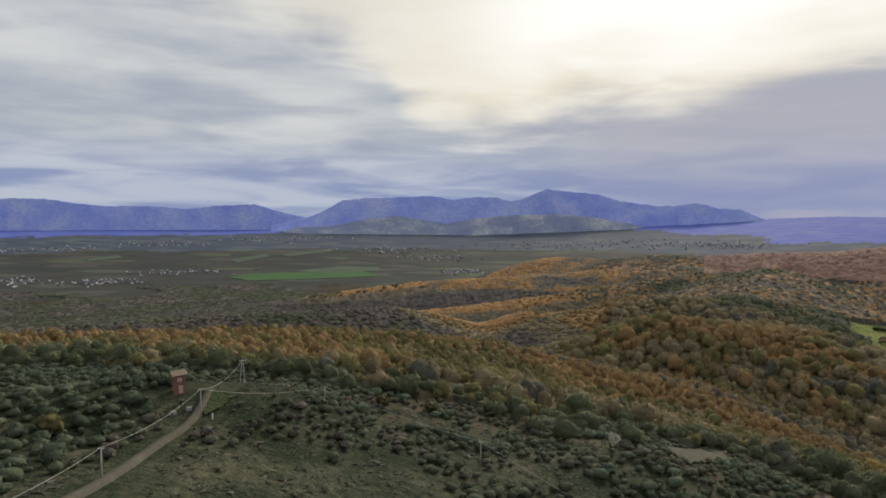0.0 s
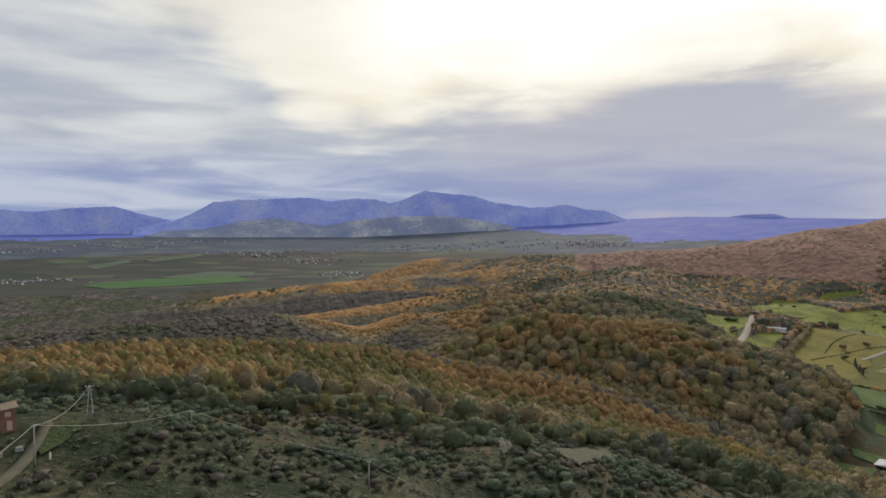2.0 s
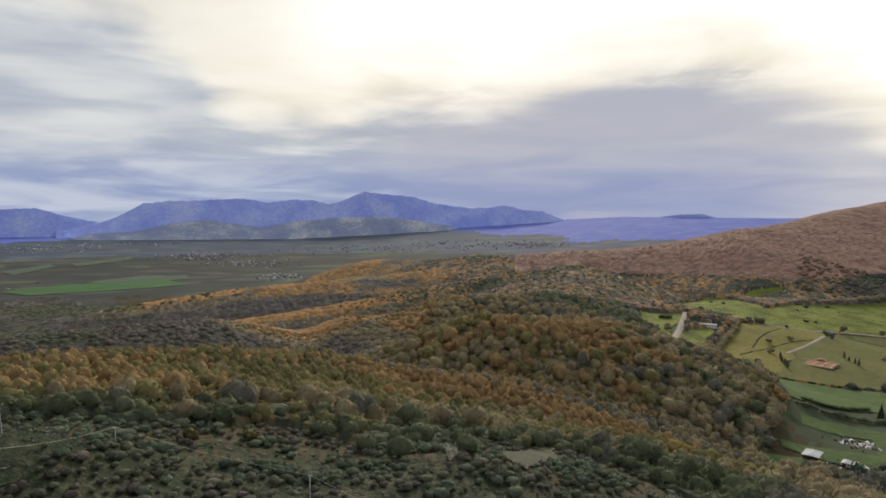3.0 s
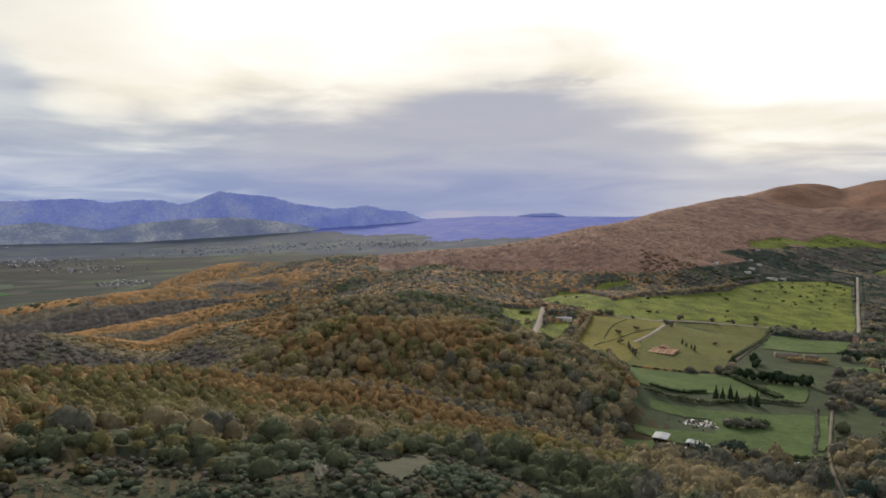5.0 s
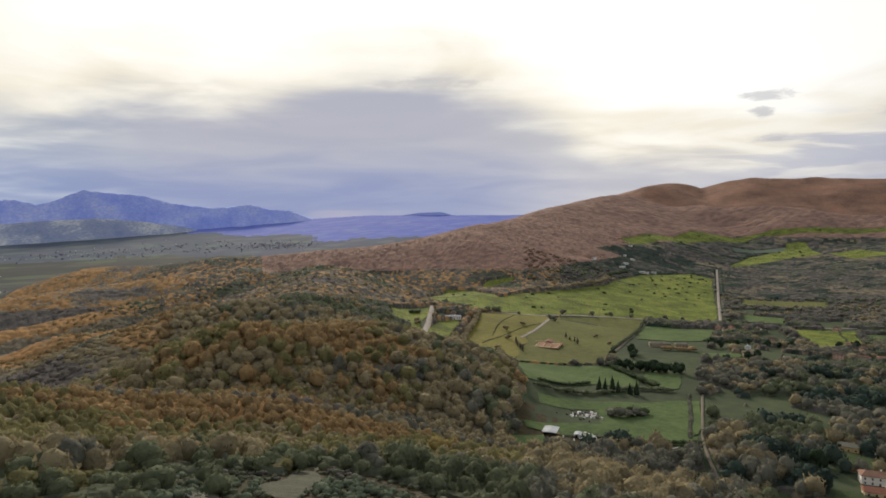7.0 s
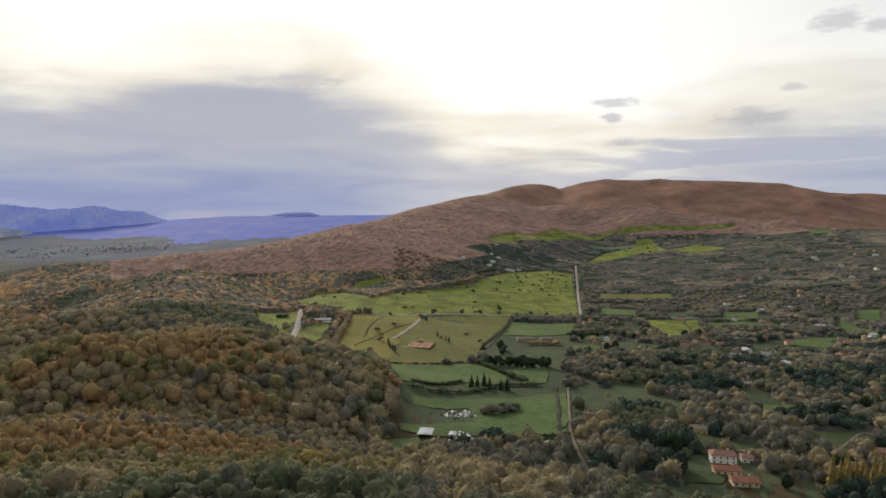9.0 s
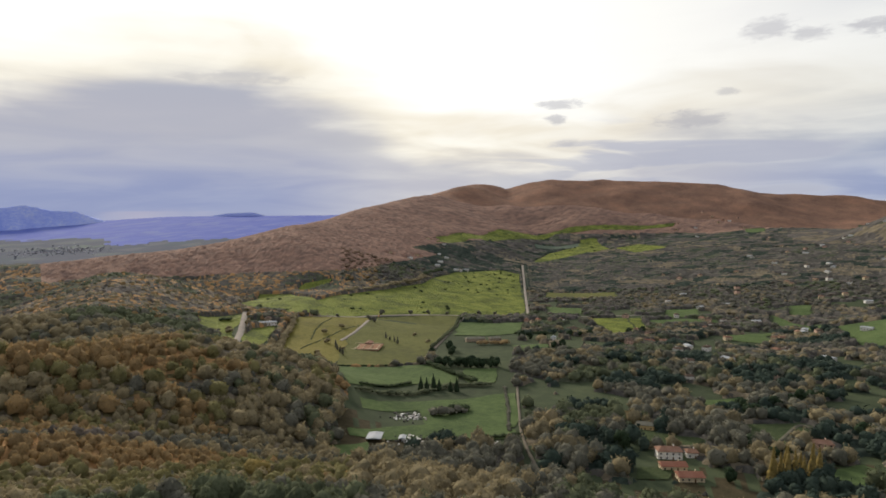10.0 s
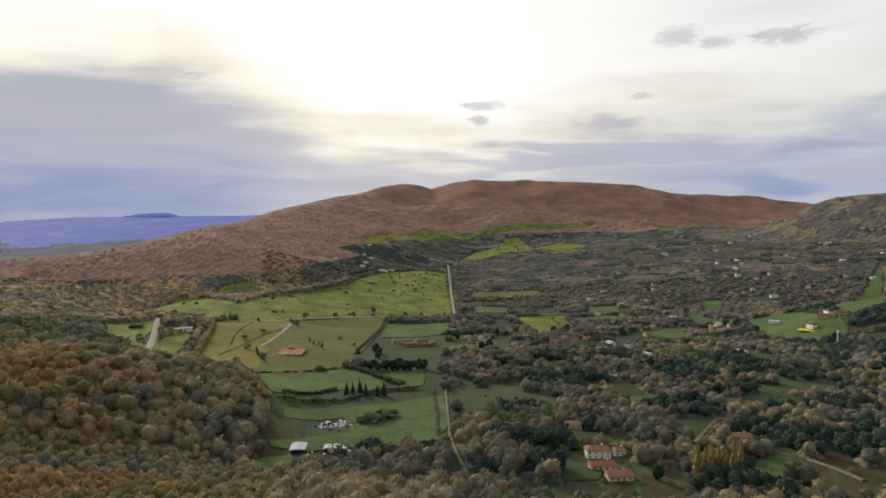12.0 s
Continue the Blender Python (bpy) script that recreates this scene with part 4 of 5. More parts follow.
def lay_road(number, label, width, tone, line):
    pts = []
    for (ax, ay), (bx, by) in zip(line, line[1:]):
        n = max(2, int(math.hypot(bx - ax, by - ay) / 7))
        pts += [(ax + (bx - ax) * k / n, ay + (by - ay) * k / n) for k in range(n)]
    pts = np.array(pts + [line[-1]], float)
    for _ in range(6):
        pts[1:-1] = 0.25 * pts[:-2] + 0.5 * pts[1:-1] + 0.25 * pts[2:]
    way = np.gradient(pts, axis=0)
    way /= np.linalg.norm(way, axis=1)[:, None]
    off = np.stack([way[:, 1], -way[:, 0]], 1)
    rows, heights = [], []
    for s, drop in ((-0.62, 0.7), (-0.5, 0.0), (0.0, -0.08), (0.5, 0.0), (0.62, 0.7)):
        q = pts + off * width * s
        z = ground_z(q[:, 0], q[:, 1]) + 0.75 + np.hypot(q[:, 0], q[:, 1]) * 0.0004 - drop
        rows.append(np.stack([q[:, 0], q[:, 1], z], 1))
    v = np.concatenate(rows)
    ob = mesh_object("road_%d" % number, v, grid_faces(5, len(pts))[:, ::-1], TONES[tone])
    tagged(ob, label, "road", kind="structure")


for i, (label, width, tone, line) in enumerate(ROADS):
    lay_road(i + 1, label, width, tone, line)


# ---- building things ----
def part(name, bm, material, parent=None, label="", smooth=False):
    """Links a bmesh as one mesh object under a thing or a part."""
    me = bpy.data.meshes.new(name)
    if smooth:
        for f in bm.faces:
            f.smooth = True
    bm.to_mesh(me)
    bm.free()
    me.materials.append(material)
    ob = new(name, me)
    ob.parent = parent
    return tagged(ob, label) if label else ob


def thing(name, x, y, turn, label, category, group="", z=None):
    ob = new(name)
    ob.matrix_basis = pose(x, y, ground_at(x, y) if z is None else z, 0, 0, turn)
    return tagged(ob, label, category, group)


def box(bm, cx, cy, cz, sx, sy, sz, turn=0.0, bevel=0.0):
    made = bmesh.ops.create_cube(bm, size=1.0, matrix=pose(cx, cy, cz, 0, 0, turn) @ Matrix.Diagonal((sx, sy, sz, 1)))
    if bevel:
        edges = list({e for v in made["verts"] for e in v.link_edges})
        bmesh.ops.bevel(bm, geom=edges, offset=bevel, segments=1, affect="EDGES")


def rod(bm, a, b, ra, rb, sides=8):
    a, b = Vector(a), Vector(b)
    m = Matrix.Translation((a + b) / 2) @ (b - a).to_track_quat("Z", "Y").to_matrix().to_4x4()
    bmesh.ops.create_cone(bm, cap_ends=True, segments=sides, radius1=ra, radius2=rb, depth=(b - a).length, matrix=m)


def roof_mesh(w, d, h, rise, over, hip):
    """A pitched roof with eaves and thickness; hip: how far the ridge ends are drawn in."""
    bm = bmesh.new()
    x, y = w / 2 + over, d / 2 + over
    under = [bm.verts.new((sx * x, sy * y, h - 0.1)) for sx, sy in ((-1, -1), (1, -1), (1, 1), (-1, 1))]
    eave = [bm.verts.new((sx * x, sy * y, h + 0.18)) for sx, sy in ((-1, -1), (1, -1), (1, 1), (-1, 1))]
    top = [bm.verts.new((-x + hip, 0, h + rise)), bm.verts.new((x - hip, 0, h + rise))]
    bm.faces.new(under[::-1])
    for k in range(4):
        bm.faces.new((under[k], under[(k + 1) % 4], eave[(k + 1) % 4], eave[k]))
    bm.faces.new((eave[0], eave[1], top[1], top[0]))
    bm.faces.new((eave[2], eave[3], top[0], top[1]))
    bm.faces.new((eave[1], eave[2], top[1]))
    bm.faces.new((eave[3], eave[0], top[0]))
    return bm


PLASTER = {
    "white": surface("white_plaster", [(0.58, 0.55, 0.50), (0.70, 0.67, 0.62), (0.78, 0.76, 0.72)], 2, bump=0.1),
    "cream": surface("cream_plaster", [(0.42, 0.34, 0.22), (0.52, 0.43, 0.29), (0.60, 0.51, 0.36)], 2, bump=0.1),
    "yellow": surface("yellow_plaster", [(0.42, 0.30, 0.13), (0.52, 0.38, 0.18), (0.60, 0.45, 0.23)], 2, bump=0.1),
    "pink": surface("pink_plaster", [(0.42, 0.27, 0.20), (0.52, 0.35, 0.27), (0.58, 0.42, 0.33)], 2, bump=0.1),
    "tan": surface("tan_stone", [(0.26, 0.20, 0.14), (0.34, 0.27, 0.19), (0.42, 0.34, 0.25)], 2, bump=0.3),
}
TILES = {
    "terracotta": surface("terracotta_tiles", [(0.175, 0.098, 0.066), (0.240, 0.140, 0.098), (0.300, 0.190, 0.140)], 1.5, bump=0.5, bump_size=0.4),
    "red": surface("red_roof_tiles", [(0.190, 0.082, 0.055), (0.255, 0.118, 0.080), (0.310, 0.165, 0.115)], 1.5, bump=0.5, bump_size=0.4),
    "brown": surface("brown_roof_tiles", [(0.080, 0.057, 0.043), (0.116, 0.084, 0.064), (0.153, 0.122, 0.093)], 1.5, bump=0.5, bump_size=0.4),
    "sheet": surface("pale_metal_sheet", [(0.270, 0.281, 0.286), (0.354, 0.368, 0.379), (0.437, 0.455, 0.471)], 2, rough=0.5, bump=0.2),
    "tan": surface("faded_tan_tiles", [(0.147, 0.129, 0.093), (0.196, 0.182, 0.136), (0.233, 0.228, 0.178)], 1.5, bump=0.5, bump_size=0.4),
}
MAT_GLASS = surface("dark_window", [(0.02, 0.024, 0.03), (0.04, 0.045, 0.05)], 1, rough=0.15, bump=0, gloss=0.6)
MAT_DOOR = surface("brown_door_wood", [(0.09, 0.05, 0.03), (0.14, 0.085, 0.05)], 0.5, rough=0.6, bump=0.2)
MAT_BARK = surface("bark", [(0.05, 0.04, 0.03), (0.09, 0.075, 0.055), (0.13, 0.11, 0.085)], 0.6, bump=0.8)


def house(x, y, turn, w, d, h, wall, tiles, label, rise=2.2, hip=2.5, group="", windows=True, name="house", category="house"):
    ob = thing(name, x, y, turn, label, category, group)
    bm = bmesh.new()
    box(bm, 0, 0, h / 2 - 0.7, w, d, h + 1.4)
    part("wall", bm, PLASTER[wall], ob)
    roof = part("roof", roof_mesh(w, d, h, rise, 0.6, hip), TILES[tiles], ob)
    bm = bmesh.new()
    box(bm, w * 0.22, d * 0.12, h + rise * 0.85, 0.7, 0.7, 1.5)
    box(bm, w * 0.22, d * 0.12, h + rise * 0.85 + 0.8, 0.95, 0.95, 0.14)
    part("chimney", bm, PLASTER[wall], roof)
    if not windows:
        return ob
    for side in (-1, 1):
        for floor in range(max(1, int(h // 2.8))):
            n = max(2, int(w // 3.6))
            for k in range(n):
                px = -w / 2 + w * (k + 0.5) / n
                bm = bmesh.new()
                if floor == 0 and k == n // 2:
                    box(bm, px, side * (d / 2 + 0.01), 1.05, 1.1, 0.14, 2.1)
                    part("door", bm, MAT_DOOR, ob)
                else:
                    box(bm, px, side * (d / 2 + 0.01), 1.6 + 2.8 * floor, 1.1, 0.12, 1.3)
                    part("window", bm, MAT_GLASS, ob)
    for side in (-1, 1):
        for k in range(max(1, int(d // 4))):
            bm = bmesh.new()
            n = max(1, int(d // 4))
            box(bm, side * (w / 2 + 0.01), -d / 2 + d * (k + 0.5) / n, 1.6, 0.12, 1.1, 1.3)
            part("window", bm, MAT_GLASS, ob)
    return ob


# ---- single trees ----
def crown_mesh(name, shape, material, parent, size, offset=(0, 0, 0), label=""):
    v, f = shape
    return mesh_object(name, v * size + offset, f, material, parent, True, label)


def tree(x, y, height, width, shape, material, label, group="", name="tree", category="tree", stem=0.25):
    """A tapered trunk with limbs, and a crown of lumps and sprigs."""
    ob = thing(name, x, y, 0, label, category, group)
    bm = bmesh.new()
    rod(bm, (0, 0, -0.5), (0, 0, height * 0.45), 0.035 * height, 0.02 * height)
    for k in range(4):
        a = k * 1.6 + 0.4
        rod(bm, (0, 0, height * (0.2 + 0.05 * k)), (math.cos(a) * width * 0.4, math.sin(a) * width * 0.4, height * (0.5 + 0.05 * k)), 0.015 * height, 0.006 * height, 5)
    part("trunk", bm, MAT_BARK, ob)
    crown_mesh("crown", shape, material, ob, (width / 2, width / 2, height * (1 - stem) / 1.9), (0, 0, height * stem))
    return ob


def column_shape(seed, levels, slim, sprigs):
    """A tall narrow crown of upright tufts."""
    rnd = np.random.RandomState(seed)
    parts, faces, n = [], [], 0
    for k in range(levels):
        v, f = ico(2)
        t = k / (levels - 1)
        r = slim * (0.55 + 0.45 * math.sin(math.pi * min(1, 0.25 + 0.75 * t))) * (1.15 - t * 0.8)
        wob = 1 + rnd.normal(0, 0.10, len(v))
        v = v * wob[:, None] * [r, r, 1.5 / levels * 1.5] + [rnd.normal(0, 0.05), rnd.normal(0, 0.05), 0.16 + 1.6 * t]
        parts.append(v)
        faces.append(f + n)
        n += len(v)
    body = np.concatenate(parts)
    pick = body[rnd.choice(len(body), sprigs)]
    tri = pick[:, None, :] * [1.08, 1.08, 1] + rnd.normal(0, 0.06, (sprigs, 3, 3)) * [1, 1, 2]
    return np.concatenate(parts + [tri.reshape(-1, 3)]), np.concatenate(faces + [np.arange(sprigs * 3).reshape(-1, 3) + n])


FULL = [crown_shape(2, 6, s + 80, 0.95, 60, 0.15) for s in range(4)]
SLIM = [column_shape(s, 6, 0.75, 90) for s in range(3)]
MAT_CONIFER = surface("conifer_needles", [(0.016, 0.029, 0.016), (0.035, 0.054, 0.029), (0.064, 0.088, 0.048)], 3, bump=0.9, bump_size=0.6, leaf=0.25)
MAT_YELLOW = surface("yellow_leaves", [(0.138, 0.111, 0.042), (0.242, 0.184, 0.063), (0.329, 0.257, 0.098)], 3, bump=0.9, bump_size=0.7, leaf=0.25)
MAT_SHRUB = surface("dark_shrub_leaves", [(0.030, 0.046, 0.025), (0.061, 0.080, 0.040), (0.106, 0.129, 0.065)], 2.5, bump=0.9, bump_size=0.6, leaf=0.25)
MAT_PALE = surface("pale_sage_leaves", [(0.057, 0.066, 0.041), (0.095, 0.103, 0.068), (0.145, 0.152, 0.107)], 2.5, island=0.3, bump=0.9, bump_size=0.6, leaf=0.25)
MAT_WHITE_TWIG = surface("white_twigs", [(0.332, 0.306, 0.239), (0.464, 0.437, 0.354), (0.575, 0.546, 0.458)], 1, bump=0.3)


def repeat(first, spots, rnd, lo=0.8, hi=1.2):
    for x, y in spots:
        s = rnd.uniform(lo, hi)
        c = copy_thing(first, pose(x, y, ground_at(x, y), 0, 0, rnd.uniform(0, 360)))
        c.scale = (s, s, s * rnd.uniform(0.9, 1.1))


# shrubs dotted over the big pasture
PR = np.random.RandomState(21)
spots = scatter(PR, 820, 1900, 660, 1160, 29)
spots = spots[inside(spots, FIELDS[0][2]) & ~near_line(spots, FIELDS[0][2] + FIELDS[0][2][:1], 12)]
chance = 0.14 + 0.6 * np.clip((spots[:, 0] - 1250) / 500, 0, 1) * np.clip((spots[:, 1] - 850) / 120, 0, 1)
spots = spots[PR.rand(len(spots)) < chance]
shrub = tree(*spots[0], 3.6, 5.5, FULL[0], MAT_SHRUB, "round dark green shrub on open pasture", "shrubs on the pasture", "shrub", "shrub", 0.05)
repeat(shrub, spots[1:], PR, 0.6, 1.7)
spots = scatter(PR, 2300, 3350, 900, 1500, 45)
spots = spots[(inside(spots, FIELDS[12][2]) | inside(spots, FIELDS[11][2])) & (PR.rand(len(spots)) < 0.22)]
repeat(shrub, spots, PR, 1.0, 2.2)

# lone trees along the field edges
grey_tree = tree(905, 780, 11, 9, FULL[1], FOLIAGE["grey"], "leafless grey tree beside the field road", "trees at the field road")
repeat(grey_tree, [(918, 800), (940, 822), (985, 826), (880, 842), (845, 858), (820, 862), (1040, 800), (1075, 782), (1118, 765), (1150, 742), (1180, 728), (1205, 705)], PR, 0.6, 1.15)
brown_tree = tree(800, 760, 8, 8, FULL[2], FOLIAGE["russet"], "small brown round-crowned tree on a meadow", "meadow trees")
repeat(brown_tree, [(742, 742), (702, 700), (838, 620), (870, 668), (690, 660), (640, 660), (598, 780), (612, 800)], PR, 0.7, 1.2)
bare_row = tree(668, 640, 10, 4.5, SLIM[0], FOLIAGE["grey"], "bare upright grey tree beside the yard", "bare trees at the yard")
repeat(bare_row, [(674, 650), (682, 662), (690, 672), (700, 682), (788, 640), (796, 652), (800, 664), (806, 676)], PR, 0.8, 1.15)

# cypresses and dark conifers
cypress = tree(580, 452, 14, 8, SLIM[1], MAT_CONIFER, "dark green conical cypress at a meadow edge", "cypresses", "cypress", "cypress", 0.03)
repeat(cypress, [(581, 445), (588, 441), (591, 436), (594, 424), (597, 418)], PR, 0.8, 1.1)
conifer = tree(699, 509, 15, 10, FULL[3], MAT_CONIFER, "dark green broad conifer in a dense group", "conifers by the farmhouse", "conifer", "conifer", 0.08)
repeat(conifer, [(702, 500), (703, 492), (706, 484), (709, 477), (712, 470), (716, 462), (720, 456), (725, 450), (731, 443), (716, 505), (722, 490), (728, 476), (740, 455), (772, 535), (790, 545), (806, 560), (760, 560)], PR, 0.75, 1.15)
dark_spots = [(958, 520), (968, 512), (985, 500), (1010, 505), (1030, 470), (1040, 455), (1045, 440), (900, 440), (912, 432), (860, 400), (655, 146), (660, 140), (668, 150), (676, 156), (690, 138), (700, 130),
              (498, 210), (506, 214), (1120, 400), (1135, 380), (1150, 370), (1105, 360), (1090, 350), (730, 120), (740, 112), (752, 104), (762, 96), (640, 60), (648, 50), (655, 40), (530, 112), (536, 104), (545, 130), (470, 130)]
repeat(conifer, dark_spots, PR, 0.7, 1.2)

# yellow poplars
poplar = tree(483, 107, 22, 8.5, SLIM[2], MAT_YELLOW, "tall slim poplar with yellow autumn leaves", "yellow poplars", "poplar", "poplar", 0.05)
repeat(poplar, [(487, 103), (489, 99), (491, 95), (494, 90), (498, 86), (503, 82), (496, 101), (502, 93), (508, 86)], PR, 0.75, 1.05)
tree(252, 328, 13, 13, FULL[0], MAT_YELLOW, "round yellow-leaved tree among grey woodland", category="tree")


# ---- hedges ----
def hedge(label, tone, height, width, *line):
    pts = []
    for (ax, ay), (bx, by) in zip(line, line[1:]):
        n = max(2, int(math.hypot(bx - ax, by - ay) / (width * 0.55)))
        pts += [(ax + (bx - ax) * k / n, ay + (by - ay) * k / n) for k in range(n)]
    pts = np.array(pts, float) + PR.normal(0, width * 0.15, (len(pts), 2))
    ob = wood("hedge", pts, MIDS, tone, label, PR, (height * 0.8, height * 1.25), (width / height * 0.5, width / height * 0.75))
    tagged(ob, label, "hedge")


hedge("thick dark hedge between meadows", MAT_SHRUB, 5, 6, (701, 527), (664, 465), (652, 440), (640, 420))
hedge("low dark hedge across a meadow", MAT_SHRUB, 3, 4, (600, 480), (560, 480), (520, 485))
hedge("brown and green hedge across meadows", FOLIAGE["olive"], 4, 6, (500, 470), (560, 445), (612, 435), (640, 400))
hedge("tall brown hedge beside a field", FOLIAGE["russet"], 6, 8, (792, 858), (720, 790), (660, 740), (600, 690))
hedge("thin hedge curving over a meadow", FOLIAGE["olive"], 1.3, 1.8, (640, 690), (720, 720), (780, 745), (850, 765))
hedge("thin hedge across a dry meadow", FOLIAGE["olive"], 1.3, 1.8, (690, 720), (740, 760), (800, 800), (860, 835))
hedge("thin dark hedge between grazed fields", MAT_SHRUB, 1.8, 2.5, (612, 612), (660, 570), (702, 536))
hedge("hedge along a dirt track", FOLIAGE["olive"], 4, 4, (1130, 742), (1000, 676), (860, 614), (800, 590))
hedge("dark clipped hedge behind sheds", MAT_SHRUB, 3, 4, (462, 310), (474, 298), (486, 288))
hedge("clump of grey trees on a meadow", FOLIAGE["grey"], 8, 10, (500, 385), (520, 372), (528, 360))
hedge("clump of dark shrubs on a meadow", MAT_SHRUB, 6, 8, (520, 378), (536, 364))
hedge("dark hedge beside the farmhouse garden", MAT_SHRUB, 4, 5, (1010, 560), (1030, 530), (1045, 505))
hedge("orange shrubs beside the long house", FOLIAGE["ochre"], 6, 9, (868, 545), (885, 525), (895, 510))
hedge("row of low grey bushes along the lane", FOLIAGE["grey"], 1.6, 2.4, (640, 384), (560, 338), (492, 302))
hedge("trees along the far road", FOLIAGE["grey"], 4, 6, (2120, 1070), (1750, 882), (1480, 745))
hedge("bushes on small pasture", MAT_SHRUB, 5, 9, (640, 850), (655, 856), (668, 862))
hedge("brown trees at the pasture's upper edge", FOLIAGE["russet"], 9, 14, (1080, 1010), (1200, 1000), (1370, 1018), (1450, 1050))
hedge("dark trees at the pasture's upper corner", MAT_SHRUB, 8, 12, (1480, 1075), (1540, 1095), (1620, 1110))

# ---- houses of the valley ----
house(497, 176, -62, 17, 10, 6, "white", "terracotta", "two-storey white villa with a terracotta hipped roof", 2.6, 4, "villas")
house(509, 163, -62, 8, 8, 4, "white", "terracotta", "low white wing with terracotta roof beside the villa", 1.8, 2.5)
house(473, 167, -60, 17, 9, 3.2, "cream", "red", "low cream farm building with a red roof", 2.2, 0.6)
house(460, 153, -60, 16, 10, 3.2, "cream", "red", "low cream building with a broad red roof", 2.4, 0.6)
house(564, 212, -75, 14, 9, 4, "yellow", "tan", "small yellow house with a faded tiled roof", 2.2, 3)
house(583, 86, -70, 16, 9, 5.6, "pink", "terracotta", "pink house with a terracotta roof among trees", 2.4, 3)
house(574, 69, -70, 10, 6, 2.8, "white", "sheet", "low white shed with a pale sheet roof", 0.8, 0.3, windows=False, name="shed", category="shed")
house(647, 159, -68, 12, 8, 4, "pink", "tan", "small pinkish cottage beside dark trees", 2, 2)
house(789, 227, -55, 9, 8, 5, "white", "brown", "small white house half hidden by trees", 2, 2)
house(832, 144, -60, 13, 9, 4.5, "pink", "brown", "reddish house among bare trees", 2.2, 3)
house(719, 220, -60, 8, 5, 2.6, "white", "sheet", "small white shed in a clearing", 0.7, 0.3, windows=False, name="shed", category="shed")
house(895, 570, -46, 30, 10, 5, "tan", "tan", "long tan stone farmhouse", 2.4, 3)
house(918, 548, -42, 18, 9, 4.4, "tan", "tan", "tan stone barn beside the farmhouse", 2.2, 2)
house(1095, 491, -30, 18, 11, 6.5, "pink", "brown", "pink house with a brown hipped roof", 2.6, 4)
house(978, 475, 10, 7, 7, 5, "white", "sheet", "small white plastered building", 2.4, 3, windows=False)
for hx, hy, turn, w, wall, tiles in ((1183, 622, 20, 12, "pink", "terracotta"), (1199, 604, 60, 10, "cream", "red"), (1214, 586, 25, 14, "tan", "brown"), (1224, 566, 70, 9, "white", "terracotta"), (1172, 604, 45, 9, "cream", "brown"), (1240, 590, 15, 11, "pink", "brown")):
    house(hx, hy, turn, w, 8, 4.2, wall, tiles, {"pink": "pinkish farm house in a small hamlet", "cream": "cream house in a small hamlet", "tan": "tan stone barn in a small hamlet", "white": "white cottage in a small hamlet"}[wall], 2, 2, "hamlet houses")
house(1020, 338, -60, 17, 10, 5.5, "pink", "red", "pink house with an orange-red roof", 2.4, 3)
house(1044, 321, -70, 13, 9, 4.5, "cream", "terracotta", "cream house with a terracotta roof", 2.2, 2.5)
house(1156, -10, 70, 24, 12, 4, "tan", "brown", "brown-roofed barn on a meadow slope", 3, 0.5, windows=False, name="barn", category="barn")
house(1168, -32, 60, 14, 8, 3.5, "tan", "brown", "brown-roofed stable on a meadow slope", 2.2, 0.5, windows=False, name="barn", category="barn")
house(694, 820, -40, 36, 8, 4, "white", "sheet", "long white farm building with a pale roof", 1.4, 0.5)
house(722, 842, 40, 16, 9, 4.5, "tan", "brown", "tan farm building behind the long white one", 2, 2)
house(748, 866, 10, 12, 8, 4.5, "white", "sheet", "small pale farm building", 1.6, 1)
house(752, 664, 28, 15, 9, 3.6, "pink", "terracotta", "low terracotta-roofed building in a sandy yard", 2, 0.6)


def open_shed(x, y, turn, w, d, h, label):
    ob = thing("open_shed", x, y, turn, label, "shed")
    for sx in (-1, 0, 1):
        for sy in (-1, 1):
            bm = bmesh.new()
            rod(bm, (sx * (w / 2 - 0.4), sy * (d / 2 - 0.4), -0.5), (sx * (w / 2 - 0.4), sy * (d / 2 - 0.4), h), 0.16, 0.14)
            part("post", bm, MAT_DOOR, ob)
    bm = bmesh.new()
    box(bm, 0, d / 2 - 0.3, h / 2 - 0.2, w - 0.6, 0.2, h + 0.2)
    part("back_wall", bm, PLASTER["cream"], ob)
    part("roof", roof_mesh(w, d, h, 0.9, 0.4, 0.3), TILES["sheet"], ob, "pale metal sheet roof")
    return ob


open_shed(415, 380, 30, 15, 11, 3.4, "open farm shed with a pale sheet roof")
open_shed(427, 362, 30, 8, 5, 2.8, "small open shed with a pale roof")


def scrap(x, y, spread, count, label, seed):
    """A yard of scrap and crates too small to tell apart."""
    rnd = np.random.RandomState(seed)
    bm = bmesh.new()
    for _ in range(count):
        px, py = x + rnd.normal(0, spread), y + rnd.normal(0, spread)
        s = rnd.uniform(0.5, 2.0)
        box(bm, px, py, ground_at(px, py) + 0.4, s, s * rnd.uniform(0.5, 1.6), rnd.uniform(0.8, 1.8), rnd.uniform(0, 90))
    tagged(part("scrap_heap", bm, MAT_SCRAP), label, "scrap", kind="stuff")


MAT_SCRAP = surface("mixed_scrap", [(0.05, 0.05, 0.05), (0.22, 0.18, 0.15), (0.5, 0.48, 0.45), (0.75, 0.73, 0.70)], 1, island=0.9, rough=0.6, bump=0.2)
scrap(487, 399, 8, 90, "scattered pale scrap and crates in a yard", 1)
scrap(432, 358, 6, 50, "scattered junk beside the sheds", 2)
scrap(455, 294, 2.5, 20, "stack of pale boards by the lane", 3)

